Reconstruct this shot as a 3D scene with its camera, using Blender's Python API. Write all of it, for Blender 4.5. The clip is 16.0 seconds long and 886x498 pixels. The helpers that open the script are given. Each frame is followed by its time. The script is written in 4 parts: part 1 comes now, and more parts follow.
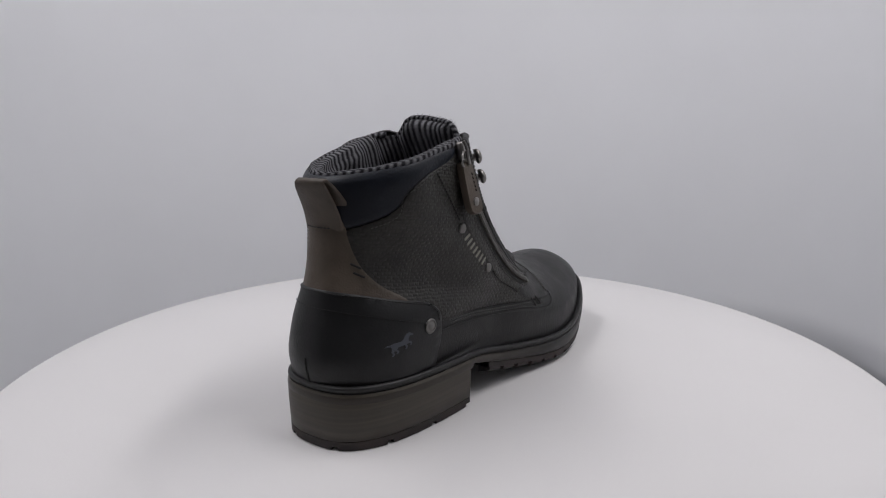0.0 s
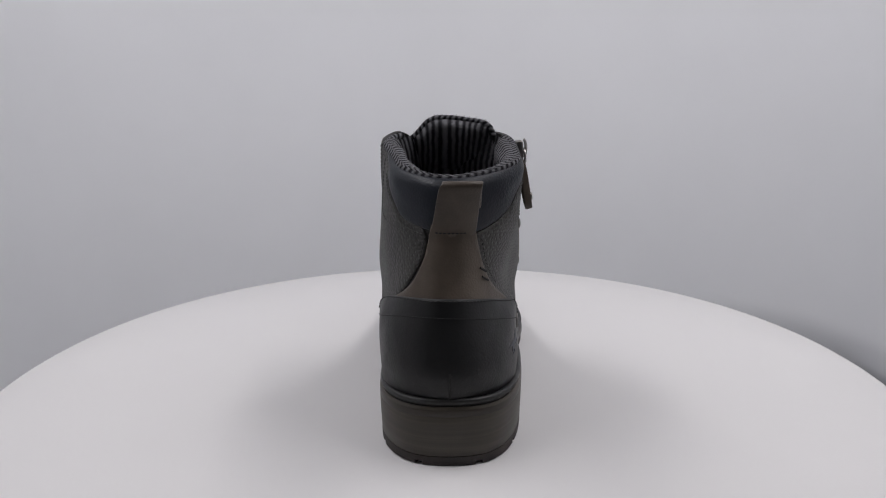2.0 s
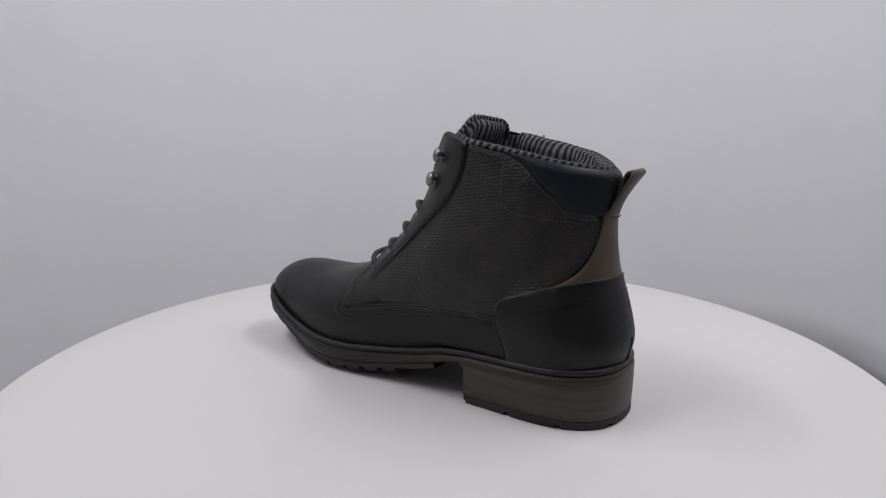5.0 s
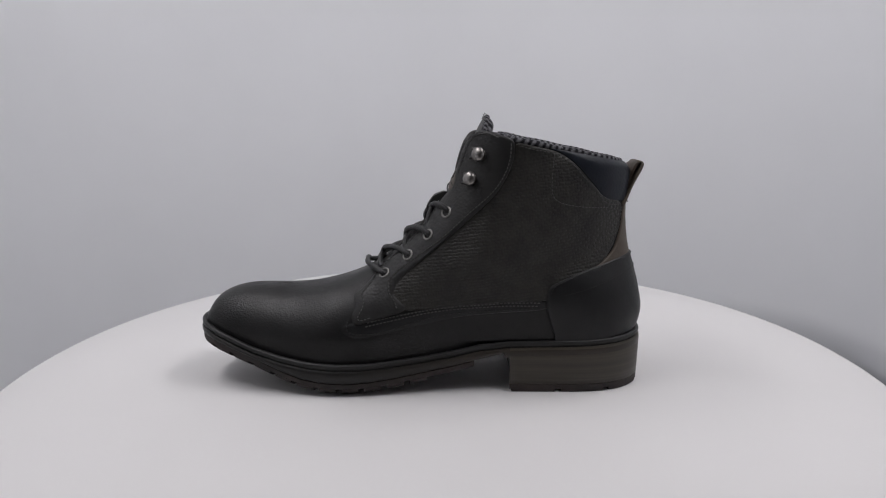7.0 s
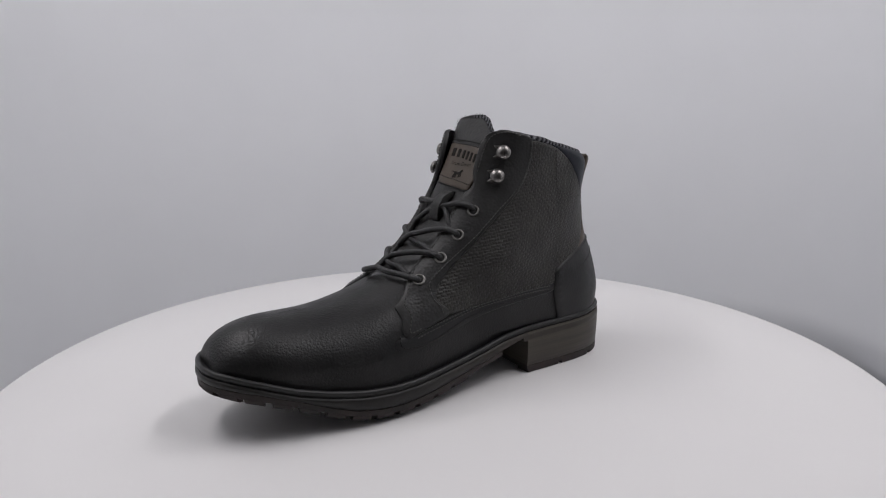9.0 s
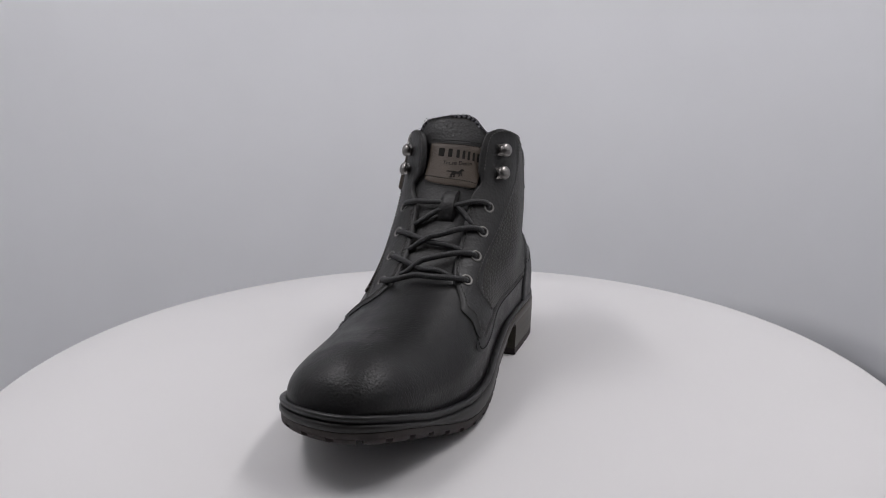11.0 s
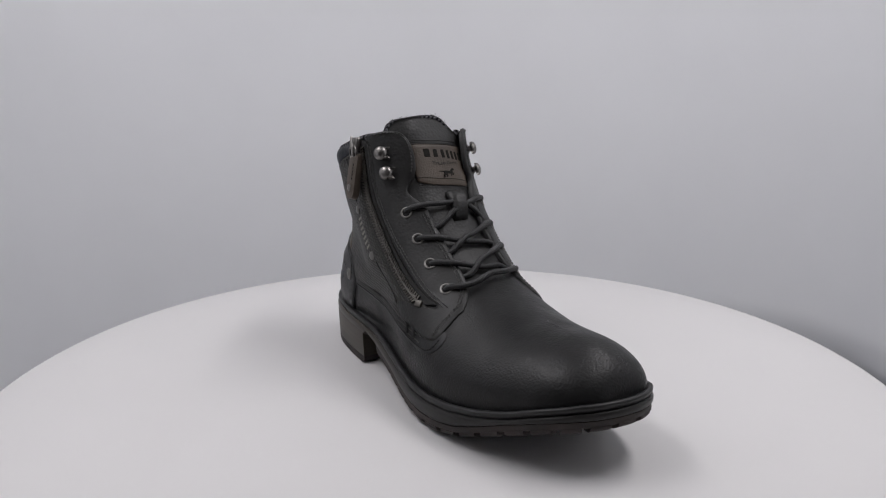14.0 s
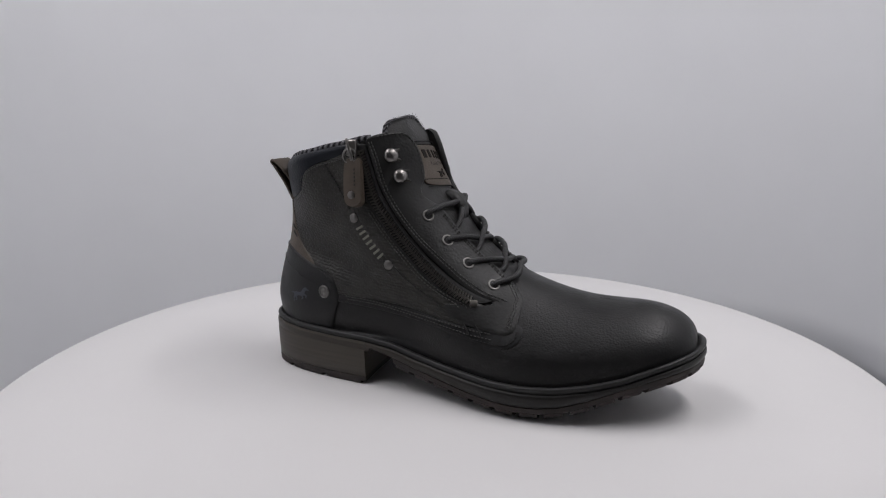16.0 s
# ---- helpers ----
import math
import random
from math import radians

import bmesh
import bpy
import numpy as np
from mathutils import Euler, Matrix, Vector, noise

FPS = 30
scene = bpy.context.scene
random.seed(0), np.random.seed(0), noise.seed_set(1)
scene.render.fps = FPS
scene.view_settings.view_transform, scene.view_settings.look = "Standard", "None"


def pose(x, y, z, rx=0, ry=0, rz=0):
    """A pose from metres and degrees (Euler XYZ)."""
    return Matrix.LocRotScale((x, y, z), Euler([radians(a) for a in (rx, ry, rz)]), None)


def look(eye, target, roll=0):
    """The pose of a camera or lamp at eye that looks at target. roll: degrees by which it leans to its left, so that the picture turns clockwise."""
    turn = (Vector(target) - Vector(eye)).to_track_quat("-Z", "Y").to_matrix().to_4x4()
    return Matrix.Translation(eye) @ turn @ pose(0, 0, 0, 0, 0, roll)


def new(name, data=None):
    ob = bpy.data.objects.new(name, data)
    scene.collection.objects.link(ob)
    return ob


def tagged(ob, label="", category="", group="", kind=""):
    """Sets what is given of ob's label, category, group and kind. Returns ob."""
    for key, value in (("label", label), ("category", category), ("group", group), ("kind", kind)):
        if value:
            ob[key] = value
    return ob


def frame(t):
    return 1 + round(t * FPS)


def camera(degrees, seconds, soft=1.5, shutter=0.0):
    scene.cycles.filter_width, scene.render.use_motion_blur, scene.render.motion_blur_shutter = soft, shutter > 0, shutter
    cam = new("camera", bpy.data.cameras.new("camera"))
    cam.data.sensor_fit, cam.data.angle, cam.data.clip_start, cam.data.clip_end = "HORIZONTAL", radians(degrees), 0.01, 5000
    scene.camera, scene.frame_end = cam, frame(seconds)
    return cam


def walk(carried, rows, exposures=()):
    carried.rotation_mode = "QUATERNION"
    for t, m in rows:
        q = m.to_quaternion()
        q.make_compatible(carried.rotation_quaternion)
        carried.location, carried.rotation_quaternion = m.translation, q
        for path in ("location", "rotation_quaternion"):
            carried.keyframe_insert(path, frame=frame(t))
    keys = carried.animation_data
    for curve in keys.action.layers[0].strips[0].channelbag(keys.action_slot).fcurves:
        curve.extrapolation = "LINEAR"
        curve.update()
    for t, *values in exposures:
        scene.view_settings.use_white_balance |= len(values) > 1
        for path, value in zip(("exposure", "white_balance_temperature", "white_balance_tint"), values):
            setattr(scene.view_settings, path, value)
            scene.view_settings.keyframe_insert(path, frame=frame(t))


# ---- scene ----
cam = camera(68.26, 16.0, soft=1.1)


def eye_pose():
    """The fixed camera: eye height, 11.8 degrees down, a hint of yaw and roll."""
    m = Matrix.Translation((0, -0.44323, 0.17892)) @ pose(0, 0, 0, 0, 0, 0.32) @ pose(0, 0, 0, 90 - 11.835, 0, 0)
    return m @ pose(0, 0, 0, 0, 0, -0.398)


walk(cam, [(0.0, eye_pose()), (16.0, eye_pose())])

# ---- light: a white photo tent with lamps above ----
world = bpy.data.worlds.new("world")
scene.world = world
world.use_nodes = True
world.node_tree.nodes["Background"].inputs[0].default_value = (0.8, 0.85, 1.0, 1)
world.node_tree.nodes["Background"].inputs[1].default_value = 0.05
scene.view_settings.exposure = 0.0


def area(name, where, target, sx, sy, power, colour=(1, 1, 1)):
    data = bpy.data.lights.new(name, "AREA")
    data.shape, data.size, data.size_y, data.energy, data.color = "RECTANGLE", sx, sy, power, colour
    ob = new(name, data)
    ob.matrix_world = look(where, target)
    return ob


area("tent_lamp", (-0.40, -0.06, 0.84), (-0.40, -0.06, 0), 0.14, 0.60, 2.88, (1.0, 0.969, 0.987))
area("tent_lamp", (0.38, -0.06, 0.84), (0.38, -0.06, 0), 0.14, 0.60, 3.4, (1.0, 0.969, 0.987))


# ---- materials ----
class Nodes:
    """A short hand for a node material."""

    def __init__(self, name, colour, rough=0.5, metal=0.0, spec=0.5):
        self.mat = bpy.data.materials.new(name)
        self.mat.use_nodes = True
        self.tree = self.mat.node_tree
        self.bsdf = self.tree.nodes["Principled BSDF"]
        self.set(self.bsdf, "Base Color", (*colour, 1))
        self.set(self.bsdf, "Roughness", rough)
        self.set(self.bsdf, "Metallic", metal)
        self.set(self.bsdf, "Specular IOR Level", spec)
        self.coord = self.tree.nodes.new("ShaderNodeTexCoord")
        self.last = None

    def set(self, node, key, value):
        if isinstance(value, bpy.types.NodeSocket):
            self.tree.links.new(value, node.inputs[key])
        else:
            node.inputs[key].default_value = value

    def node(self, kind, props=None, **values):
        n = self.tree.nodes.new("ShaderNode" + kind)
        for k, v in (props or {}).items():
            setattr(n, k, v)
        for k, v in values.items():
            self.set(n, k.replace("_", " "), v)
        return n

    def noise(self, scale, detail=3, rough=0.6, where="Object"):
        return self.node("TexNoise", Vector=self.coord.outputs[where], Scale=scale, Detail=detail, Roughness=rough).outputs["Fac"]

    def cells(self, scale, feature="DISTANCE_TO_EDGE", vector=None):
        return self.node("TexVoronoi", {"feature": feature}, Vector=vector or self.coord.outputs["Object"], Scale=scale).outputs["Distance"]

    def ramp(self, fac, *stops):
        n = self.node("ValToRGB", Fac=fac)
        els = n.color_ramp.elements
        while len(els) < len(stops):
            els.new(0.5)
        for e, (at, c) in zip(els, stops):
            e.position, e.color = at, (*c, 1) if len(c) == 3 else c
        return n.outputs["Color"]

    def math(self, op, a, b=0.0):
        n = self.tree.nodes.new("ShaderNodeMath")
        n.operation = op
        for i, v in enumerate((a, b)):
            if isinstance(v, bpy.types.NodeSocket):
                self.tree.links.new(v, n.inputs[i])
            else:
                n.inputs[i].default_value = v
        return n.outputs[0]

    def bump(self, height, depth, strength=1.0):
        n = self.node("Bump", Height=height, Distance=depth, Strength=strength)
        if self.last:
            self.tree.links.new(self.last, n.inputs["Normal"])
        self.last = n.outputs["Normal"]
        self.tree.links.new(self.last, self.bsdf.inputs["Normal"])
        return self


def grey(a):
    return (a, a, a)


def leather(name, dark, light, rough=0.45, grain=650, depth=0.00035, crease=0.5, wrinkle=0.0, spec=0.33):
    n = Nodes(name, dark, rough, spec=spec)
    n.set(n.bsdf, "Base Color", n.ramp(n.noise(28, 4), (0.35, dark), (0.7, light)))
    n.set(n.bsdf, "Roughness", n.ramp(n.noise(60, 4), (0.3, grey(rough - 0.06)), (0.7, grey(rough + 0.1))))
    warp = n.node("MixRGB", {"blend_type": "ADD"}, Fac=0.0016, Color1=n.coord.outputs["Object"], Color2=n.node("TexNoise", Vector=n.coord.outputs["Object"], Scale=160.0).outputs["Color"])
    pebble = n.node("TexVoronoi", {"feature": "SMOOTH_F1"}, Vector=warp.outputs[0], Scale=grain, Smoothness=0.4).outputs["Distance"]
    patchy = n.math("MULTIPLY", pebble, n.ramp(n.noise(22, 3), (0.3, grey(0.25)), (0.65, grey(1.0))))
    n.bump(n.math("MULTIPLY", patchy, -1.0), depth)
    if wrinkle:
        # fine creases that run across the foot, in patches
        turned = n.node("Mapping", Vector=warp.outputs[0])
        turned.inputs["Rotation"].default_value = (0, radians(12), radians(14))
        turned.inputs["Scale"].default_value = (900, 400, 600)
        fine = n.node("TexNoise", Vector=turned.outputs[0], Scale=1.0, Detail=2.0, Roughness=0.6).outputs["Fac"]
        n.bump(n.math("MULTIPLY", fine, n.ramp(n.noise(26, 3), (0.38, grey(0.12)), (0.62, grey(1.0)))), wrinkle)
    if crease:
        n.bump(n.noise(75, 3, 0.5), 0.0012, crease)
    return n.mat


def weave(name, dark, light):
    """Leather embossed with a fine basket weave, laid along the side of the boot."""
    n = Nodes(name, dark, 0.5, spec=0.4)
    warp = n.node("MixRGB", {"blend_type": "ADD"}, Fac=0.0026, Color1=n.coord.outputs["Object"], Color2=n.node("TexNoise", Vector=n.coord.outputs["Object"], Scale=170.0, Detail=3.0).outputs["Color"])
    sep = n.node("SeparateXYZ", Vector=warp.outputs[0])
    flat = n.node("CombineXYZ", X=sep.outputs["X"], Y=sep.outputs["Z"])
    turned = n.node("Mapping", Vector=flat.outputs[0])
    turned.inputs["Rotation"].default_value = (0, 0, radians(8))
    brick = n.node("TexBrick", {"offset": 0.5}, Vector=turned.outputs[0], Scale=1.0)
    for key, value in (("Brick Width", 0.0036), ("Row Height", 0.0020), ("Mortar Size", 0.0009), ("Mortar Smooth", 1.0)):
        brick.inputs[key].default_value = value
    rows = n.math("SUBTRACT", 1.0, brick.outputs["Fac"])
    worn = n.ramp(n.noise(26, 4), (0.3, grey(0.35)), (0.6, grey(1.0)))
    n.set(n.bsdf, "Base Color", n.ramp(n.math("ADD", n.math("MULTIPLY", rows, 0.07), n.noise(55, 6, 0.75)), (0.38, dark), (0.85, light)))
    n.bump(n.math("MULTIPLY", rows, worn), 0.0006, 0.5)
    n.bump(n.node("TexVoronoi", {"feature": "SMOOTH_F1"}, Vector=n.coord.outputs["Object"], Scale=460.0).outputs["Distance"], 0.0005, 0.7)
    n.bump(n.noise(75, 3, 0.5), 0.0012, 0.3)
    return n.mat


def knit(name):
    """Striped knitted lining: stripes run down from the collar."""
    n = Nodes(name, (0.03, 0.03, 0.035), 0.95, spec=0.1)
    sep = n.node("SeparateXYZ", Vector=n.coord.outputs["UV"])
    wob = n.math("MULTIPLY", n.noise(120, 4), 3.0)
    wave = n.math("SINE", n.math("ADD", n.math("MULTIPLY", sep.outputs["X"], 2 * math.pi), wob))
    n.set(n.bsdf, "Base Color", n.ramp(n.math("ADD", n.math("MULTIPLY", wave, 0.4), n.math("ADD", 0.25, n.math("MULTIPLY", n.noise(900, 3), 0.6))), (0.28, (0.026, 0.026, 0.030)), (0.86, (0.21, 0.21, 0.225))))
    n.bump(wave, 0.0006, 0.8)
    n.bump(n.noise(1400, 4, 0.8), 0.0012, 0.9)
    return n.mat


BLACK = leather("black_pebbled_leather", (0.0078, 0.0078, 0.0081), (0.0148, 0.0147, 0.0148), 0.40, 780, 0.0002, 0.12, 0.00026, 0.27)
COUNTER = leather("smooth_black_leather", (0.0065, 0.0067, 0.0073), (0.012, 0.0122, 0.013), 0.43, 800, 0.0001, 0.18)
STAY = leather("charcoal_leather", (0.0125, 0.0125, 0.0127), (0.0245, 0.0243, 0.0238), 0.46, 560, 0.00026, 0.12)
WEAVE = weave("woven_emboss_leather", (0.010, 0.0097, 0.0085), (0.036, 0.034, 0.029))
NAVY = leather("navy_soft_leather", (0.007, 0.009, 0.0145), (0.012, 0.0155, 0.023), 0.45, 750, 0.0002, 0.06, spec=0.24)
BROWN = leather("taupe_leather", (0.055, 0.042, 0.032), (0.098, 0.078, 0.061), 0.48, 900, 0.0002, 0.2)
KNIT = knit("striped_knit")
THREAD = Nodes("dark_thread", (0.06, 0.059, 0.057), 0.8).mat
THREAD_BLACK = Nodes("black_thread", (0.01, 0.01, 0.01), 0.8).mat
LABEL_DARK = Nodes("stamped_print", (0.014, 0.0125, 0.011), 0.85, spec=0.2).mat
LABEL_GREY = Nodes("grey_print", (0.20, 0.195, 0.165), 0.6).mat
BLUE_PRINT = Nodes("slate_stamp", (0.04, 0.044, 0.058), 0.55).mat
FIBRE = Nodes("knit_fibre", (0.085, 0.085, 0.09), 0.95, spec=0.1).mat
HOLE_SHADE = Nodes("eyelet_hole_shade", (0.006, 0.006, 0.006), 0.9).mat


def lace_material():
    n = Nodes("waxed_lace", (0.014, 0.014, 0.015), 0.55)
    sep = n.node("SeparateXYZ", Vector=n.coord.outputs["UV"])
    a = n.math("SINE", n.math("ADD", n.math("MULTIPLY", sep.outputs["X"], 5600.0), n.math("MULTIPLY", sep.outputs["Y"], 18.85)))
    b = n.math("SINE", n.math("SUBTRACT", n.math("MULTIPLY", sep.outputs["X"], 5600.0), n.math("MULTIPLY", sep.outputs["Y"], 18.85)))
    n.bump(n.math("MAXIMUM", a, b), 0.00016, 0.6)
    return n.mat


def metal_material(name, colour, rough):
    n = Nodes(name, colour, rough, 1.0)
    n.set(n.bsdf, "Roughness", n.ramp(n.noise(300, 4), (0.3, grey(rough - 0.06)), (0.7, grey(rough + 0.1))))
    n.bump(n.noise(900, 3), 0.00005)
    return n.mat


def heel_material():
    """Stacked leather look: thin horizontal layers in olive brown."""
    n = Nodes("stacked_heel", (0.07, 0.055, 0.04), 0.5)
    sep = n.node("SeparateXYZ", Vector=n.coord.outputs["Object"])
    stretch = n.node("Mapping", Vector=n.coord.outputs["Object"])
    stretch.inputs["Scale"].default_value = (10, 10, 520)
    grain = n.node("TexNoise", Vector=stretch.outputs[0], Scale=1.0, Detail=4.0).outputs["Fac"]
    layer = n.math("SINE", n.math("ADD", n.math("MULTIPLY", sep.outputs["Z"], 950.0), n.math("MULTIPLY", n.noise(9, 2), 1.2)))
    tone = n.math("ADD", grain, n.math("MULTIPLY", layer, 0.025))
    n.set(n.bsdf, "Base Color", n.ramp(tone, (0.28, (0.029, 0.0240, 0.0172)), (0.5, (0.040, 0.0330, 0.0238)), (0.75, (0.054, 0.0450, 0.033))))
    n.bump(tone, 0.00015, 0.5)
    return n.mat


def midsole_material():
    """Brown at the waist and heel, burnished black towards the toe."""
    n = Nodes("burnished_midsole", (0.03, 0.026, 0.022), 0.42, spec=0.36)
    sep = n.node("SeparateXYZ", Vector=n.coord.outputs["Object"])
    along = n.math("ADD", n.math("MULTIPLY", sep.outputs["X"], 9.0), n.math("MULTIPLY", n.noise(30, 3), 0.5))
    n.set(n.bsdf, "Base Color", n.ramp(along, (0.0, (0.027, 0.0215, 0.0165)), (0.75, (0.0095, 0.0088, 0.0085))))
    n.bump(n.noise(260, 3), 0.0002, 0.5)
    return n.mat


def tread_material():
    n = Nodes("dark_rubber_tread", (0.020, 0.014, 0.0135), 0.7)
    n.set(n.bsdf, "Base Color", n.ramp(n.noise(40, 4), (0.35, (0.016, 0.013, 0.0125)), (0.7, (0.034, 0.023, 0.021))))
    n.bump(n.noise(700, 3), 0.0003, 0.6)
    return n.mat


def white_material(name, colour, rough, speck):
    n = Nodes(name, colour, rough, spec=0.3)
    low = tuple(c * 0.965 for c in colour)
    n.set(n.bsdf, "Base Color", n.ramp(n.noise(3.5, 4), (0.3, low), (0.7, colour)))
    n.bump(n.noise(speck, 3), 0.0002, 0.25)
    return n.mat


LACE = lace_material()
GUNMETAL = metal_material("gunmetal", (0.22, 0.21, 0.20), 0.32)
NICKEL = metal_material("antique_nickel", (0.25, 0.24, 0.23), 0.34)
EYELET = metal_material("dull_nickel", (0.17, 0.165, 0.158), 0.42)
ZIP_METAL = metal_material("antique_brass_teeth", (0.12, 0.113, 0.103), 0.40)
HEEL = heel_material()
MIDSOLE = midsole_material()
TREAD = tread_material()
WHITE_TABLE = white_material("white_laminate", (0.675, 0.666, 0.667), 0.55, 500)
DIM_WALL = white_material("dim_wall", (0.12, 0.12, 0.125), 0.9, 300)
# floor cloth toned down to grey to stand for the shade under the table
SHADE_GREY_CLOTH = white_material("shade_grey_cloth", (0.42, 0.42, 0.43), 0.9, 300)
WHITE_CLOTH = white_material("white_tent_cloth", (0.87, 0.88, 0.90), 0.9, 300)


def welt_material():
    n = Nodes("black_welt", (0.011, 0.011, 0.0113), 0.4, spec=0.38)
    n.set(n.bsdf, "Roughness", n.ramp(n.noise(70, 4), (0.3, grey(0.36)), (0.7, grey(0.56))))
    n.bump(n.noise(220, 3), 0.0002, 0.6)
    return n.mat


WELT = welt_material()


# ---- building helpers ----
def part(name, bm, material, parent, label="", smooth=True, angle=50):
    """Links a bmesh as one mesh object under a thing or a part."""
    me = bpy.data.meshes.new(name)
    bmesh.ops.recalc_face_normals(bm, faces=bm.faces)
    bm.to_mesh(me)
    bm.free()
    me.materials.append(material)
    for p in me.polygons:
        p.use_smooth = smooth
    if smooth:
        me.set_sharp_from_angle(angle=radians(angle))
    ob = new(name, me)
    ob.parent = parent
    if label:
        tagged(ob, label)
    return ob


def thing(name, label, category, group="", kind=""):
    return tagged(new(name), label, category, group, kind)


def rings(bm, loops, closed=True, cap_start=False, cap_end=False):
    """Skins a list of point loops of equal length. Returns the vertex rows."""
    rows = [[bm.verts.new(p) for p in loop] for loop in loops]
    n = len(rows[0])
    for a, b in zip(rows, rows[1:]):
        for i in range(n if closed else n - 1):
            j = (i + 1) % n
            bm.faces.new((a[i], a[j], b[j], b[i]))
    if cap_start:
        bm.faces.new(rows[0])
    if cap_end:
        bm.faces.new(rows[-1])
    return rows


def tube(bm, points, radius, sides=10, uv=True, period=1.0, twist=0.0):
    """A round tube along points, with UVs of arc length and turn."""
    pts = [Vector(p) for p in points]
    up = Vector((0.31, 0.2, 0.93))
    loops, run, far = [], 0.0, []
    for i, p in enumerate(pts):
        d = (pts[min(i + 1, len(pts) - 1)] - pts[max(i - 1, 0)]).normalized()
        side = (up - d * up.dot(d)).normalized()
        up = side
        other = d.cross(side)
        loops.append([p + radius * (math.cos(a) * side + math.sin(a) * other) for a in np.linspace(0, 2 * math.pi, sides, endpoint=False)])
        run += (p - pts[i - 1]).length if i else 0
        far.append(run)
    rows = rings(bm, loops, True, True, True)
    if uv:
        lay = bm.loops.layers.uv.verify()
        where = {v: (far[i] / period + twist * j / sides, j / sides) for i, row in enumerate(rows) for j, v in enumerate(row)}
        for f in bm.faces:
            for lo in f.loops:
                if lo.vert in where:
                    lo[lay].uv = where[lo.vert]


def smooth_path(points, n):
    pts = np.asarray(points, float)
    t = np.arange(len(pts))
    return spline(t, pts, np.linspace(0, len(pts) - 1, n))


def lathe(profile, sides=20, m=None):
    """A turned piece from (radius, height) pairs in metres, axis along z of m."""
    bm = bmesh.new()
    m = m or Matrix()
    loops = [[m @ Vector((max(r, 1e-5) * math.cos(a), max(r, 1e-5) * math.sin(a), h)) for a in np.linspace(0, 2 * math.pi, sides, endpoint=False)] for r, h in profile]
    rings(bm, loops, True, True, True)
    return bm


def box(bm, m, sx, sy, sz, bevel=0.0):
    """A box of full sizes centred on m, with softened edges."""
    made = bmesh.ops.create_cube(bm, size=1.0, matrix=m @ Matrix.Diagonal((sx, sy, sz, 1)))
    if bevel:
        edges = {e for v in made["verts"] for e in v.link_edges}
        bmesh.ops.bevel(bm, geom=list(edges), offset=bevel, segments=2, affect="EDGES", profile=0.5)
    return bm


# ---- the place: white photo tent and turntable ----
def tent():
    """White walls in one rounded sweep round the table, open towards a dark room where the camera stands."""
    left, right, front, back, low, high, thick, sweep = -0.545, 0.625, -0.60, 0.70, -0.240, 0.86, 0.01, 0.11
    corners = [(right - 0.22, back - 0.22, 0, 0.22), (left + 0.33, back - 0.33, 90, 0.33)]
    inner = [(right, front)] + [(cx + r * math.cos(radians(a0 + a)), cy + r * math.sin(radians(a0 + a))) for cx, cy, a0, r in corners for a in range(0, 91, 6)] + [(left, front)]
    line = np.array(inner)
    t = np.gradient(line, axis=0)
    out = np.stack([t[:, 1], -t[:, 0]], 1) / np.linalg.norm(t, axis=1, keepdims=True)
    bm = bmesh.new()
    # cloth hangs straight; an added outward curve shades it where it meets the floor
    prof = [(0.0, high)] + [(sweep * (1 - math.cos(radians(a))), low + sweep * (math.sin(radians(60)) - math.sin(radians(a)))) for a in range(0, 61, 4)]
    sheet = prof + [(o + thick, z) for o, z in reversed(prof)]
    loops = [[(x + nx * o, y + ny * o, z) for o, z in sheet] for (x, y), (nx, ny) in zip(line, out)]
    rings(bm, loops, True, True, True)
    tagged(part("wall_tent", bm, WHITE_CLOTH, None, angle=40), "seamless white cloth wall of a photo tent", "wall", kind="structure")
    for name, z, label, mat in (("floor", low - 0.0125, "cloth floor under the turntable, greyed for the table's shade", SHADE_GREY_CLOTH), ("ceiling", high + 0.002, "white cloth ceiling of the photo tent", WHITE_CLOTH)):
        bm = bmesh.new()
        y0 = -1.6 if name == "floor" else front
        box(bm, pose(0.015, (back + 0.08 + y0) / 2, z + 0.006), 1.6 if name == "floor" else 1.34, back + 0.08 - y0, 0.012)
        tagged(part(name, bm, mat, None, smooth=False), label, name, kind="structure")
    # the dim room behind the camera
    for name, x, y, sx, sy in (("wall_room_back", 0, -1.61, 1.5, 0.02), ("wall_room_left", -0.76, -1.05, 0.02, 1.1), ("wall_room_right", 0.76, -1.05, 0.02, 1.1)):
        bm = bmesh.new()
        box(bm, pose(x, y, 0.315), sx, sy, 1.13)
        tagged(part(name, bm, DIM_WALL, None, smooth=False), "plain dark grey wall of the dim room", "wall", kind="structure")
    bm = bmesh.new()
    box(bm, pose(0, -1.11, 0.89), 1.54, 1.02, 0.012)
    tagged(part("ceiling_room", bm, DIM_WALL, None, smooth=False), "plain dark grey ceiling of the dim room", "ceiling", kind="structure")


TABLE_R = 0.303


def turntable():
    root = thing("turntable", "round white turntable with a smooth laminate top", "turntable")
    r = TABLE_R
    part("tabletop", lathe([(0, -0.022), (r - 0.004, -0.022), (r - 0.001, -0.020), (r, -0.017), (r, -0.005), (r - 0.0012, -0.0016), (r - 0.004, 0.0), (r - 0.05, 0.0), (0.15, 0.0), (0.02, 0.0), (0, 0.0)], 160), WHITE_TABLE, root)
    part("pedestal", lathe([(0, -0.2382), (0.12, -0.2381), (0.125, -0.235), (0.125, -0.227), (0.1, -0.223), (0.1, -0.03), (0.11, -0.0222), (0, -0.0222)], 80), WHITE_TABLE, root)
    return root


tent()
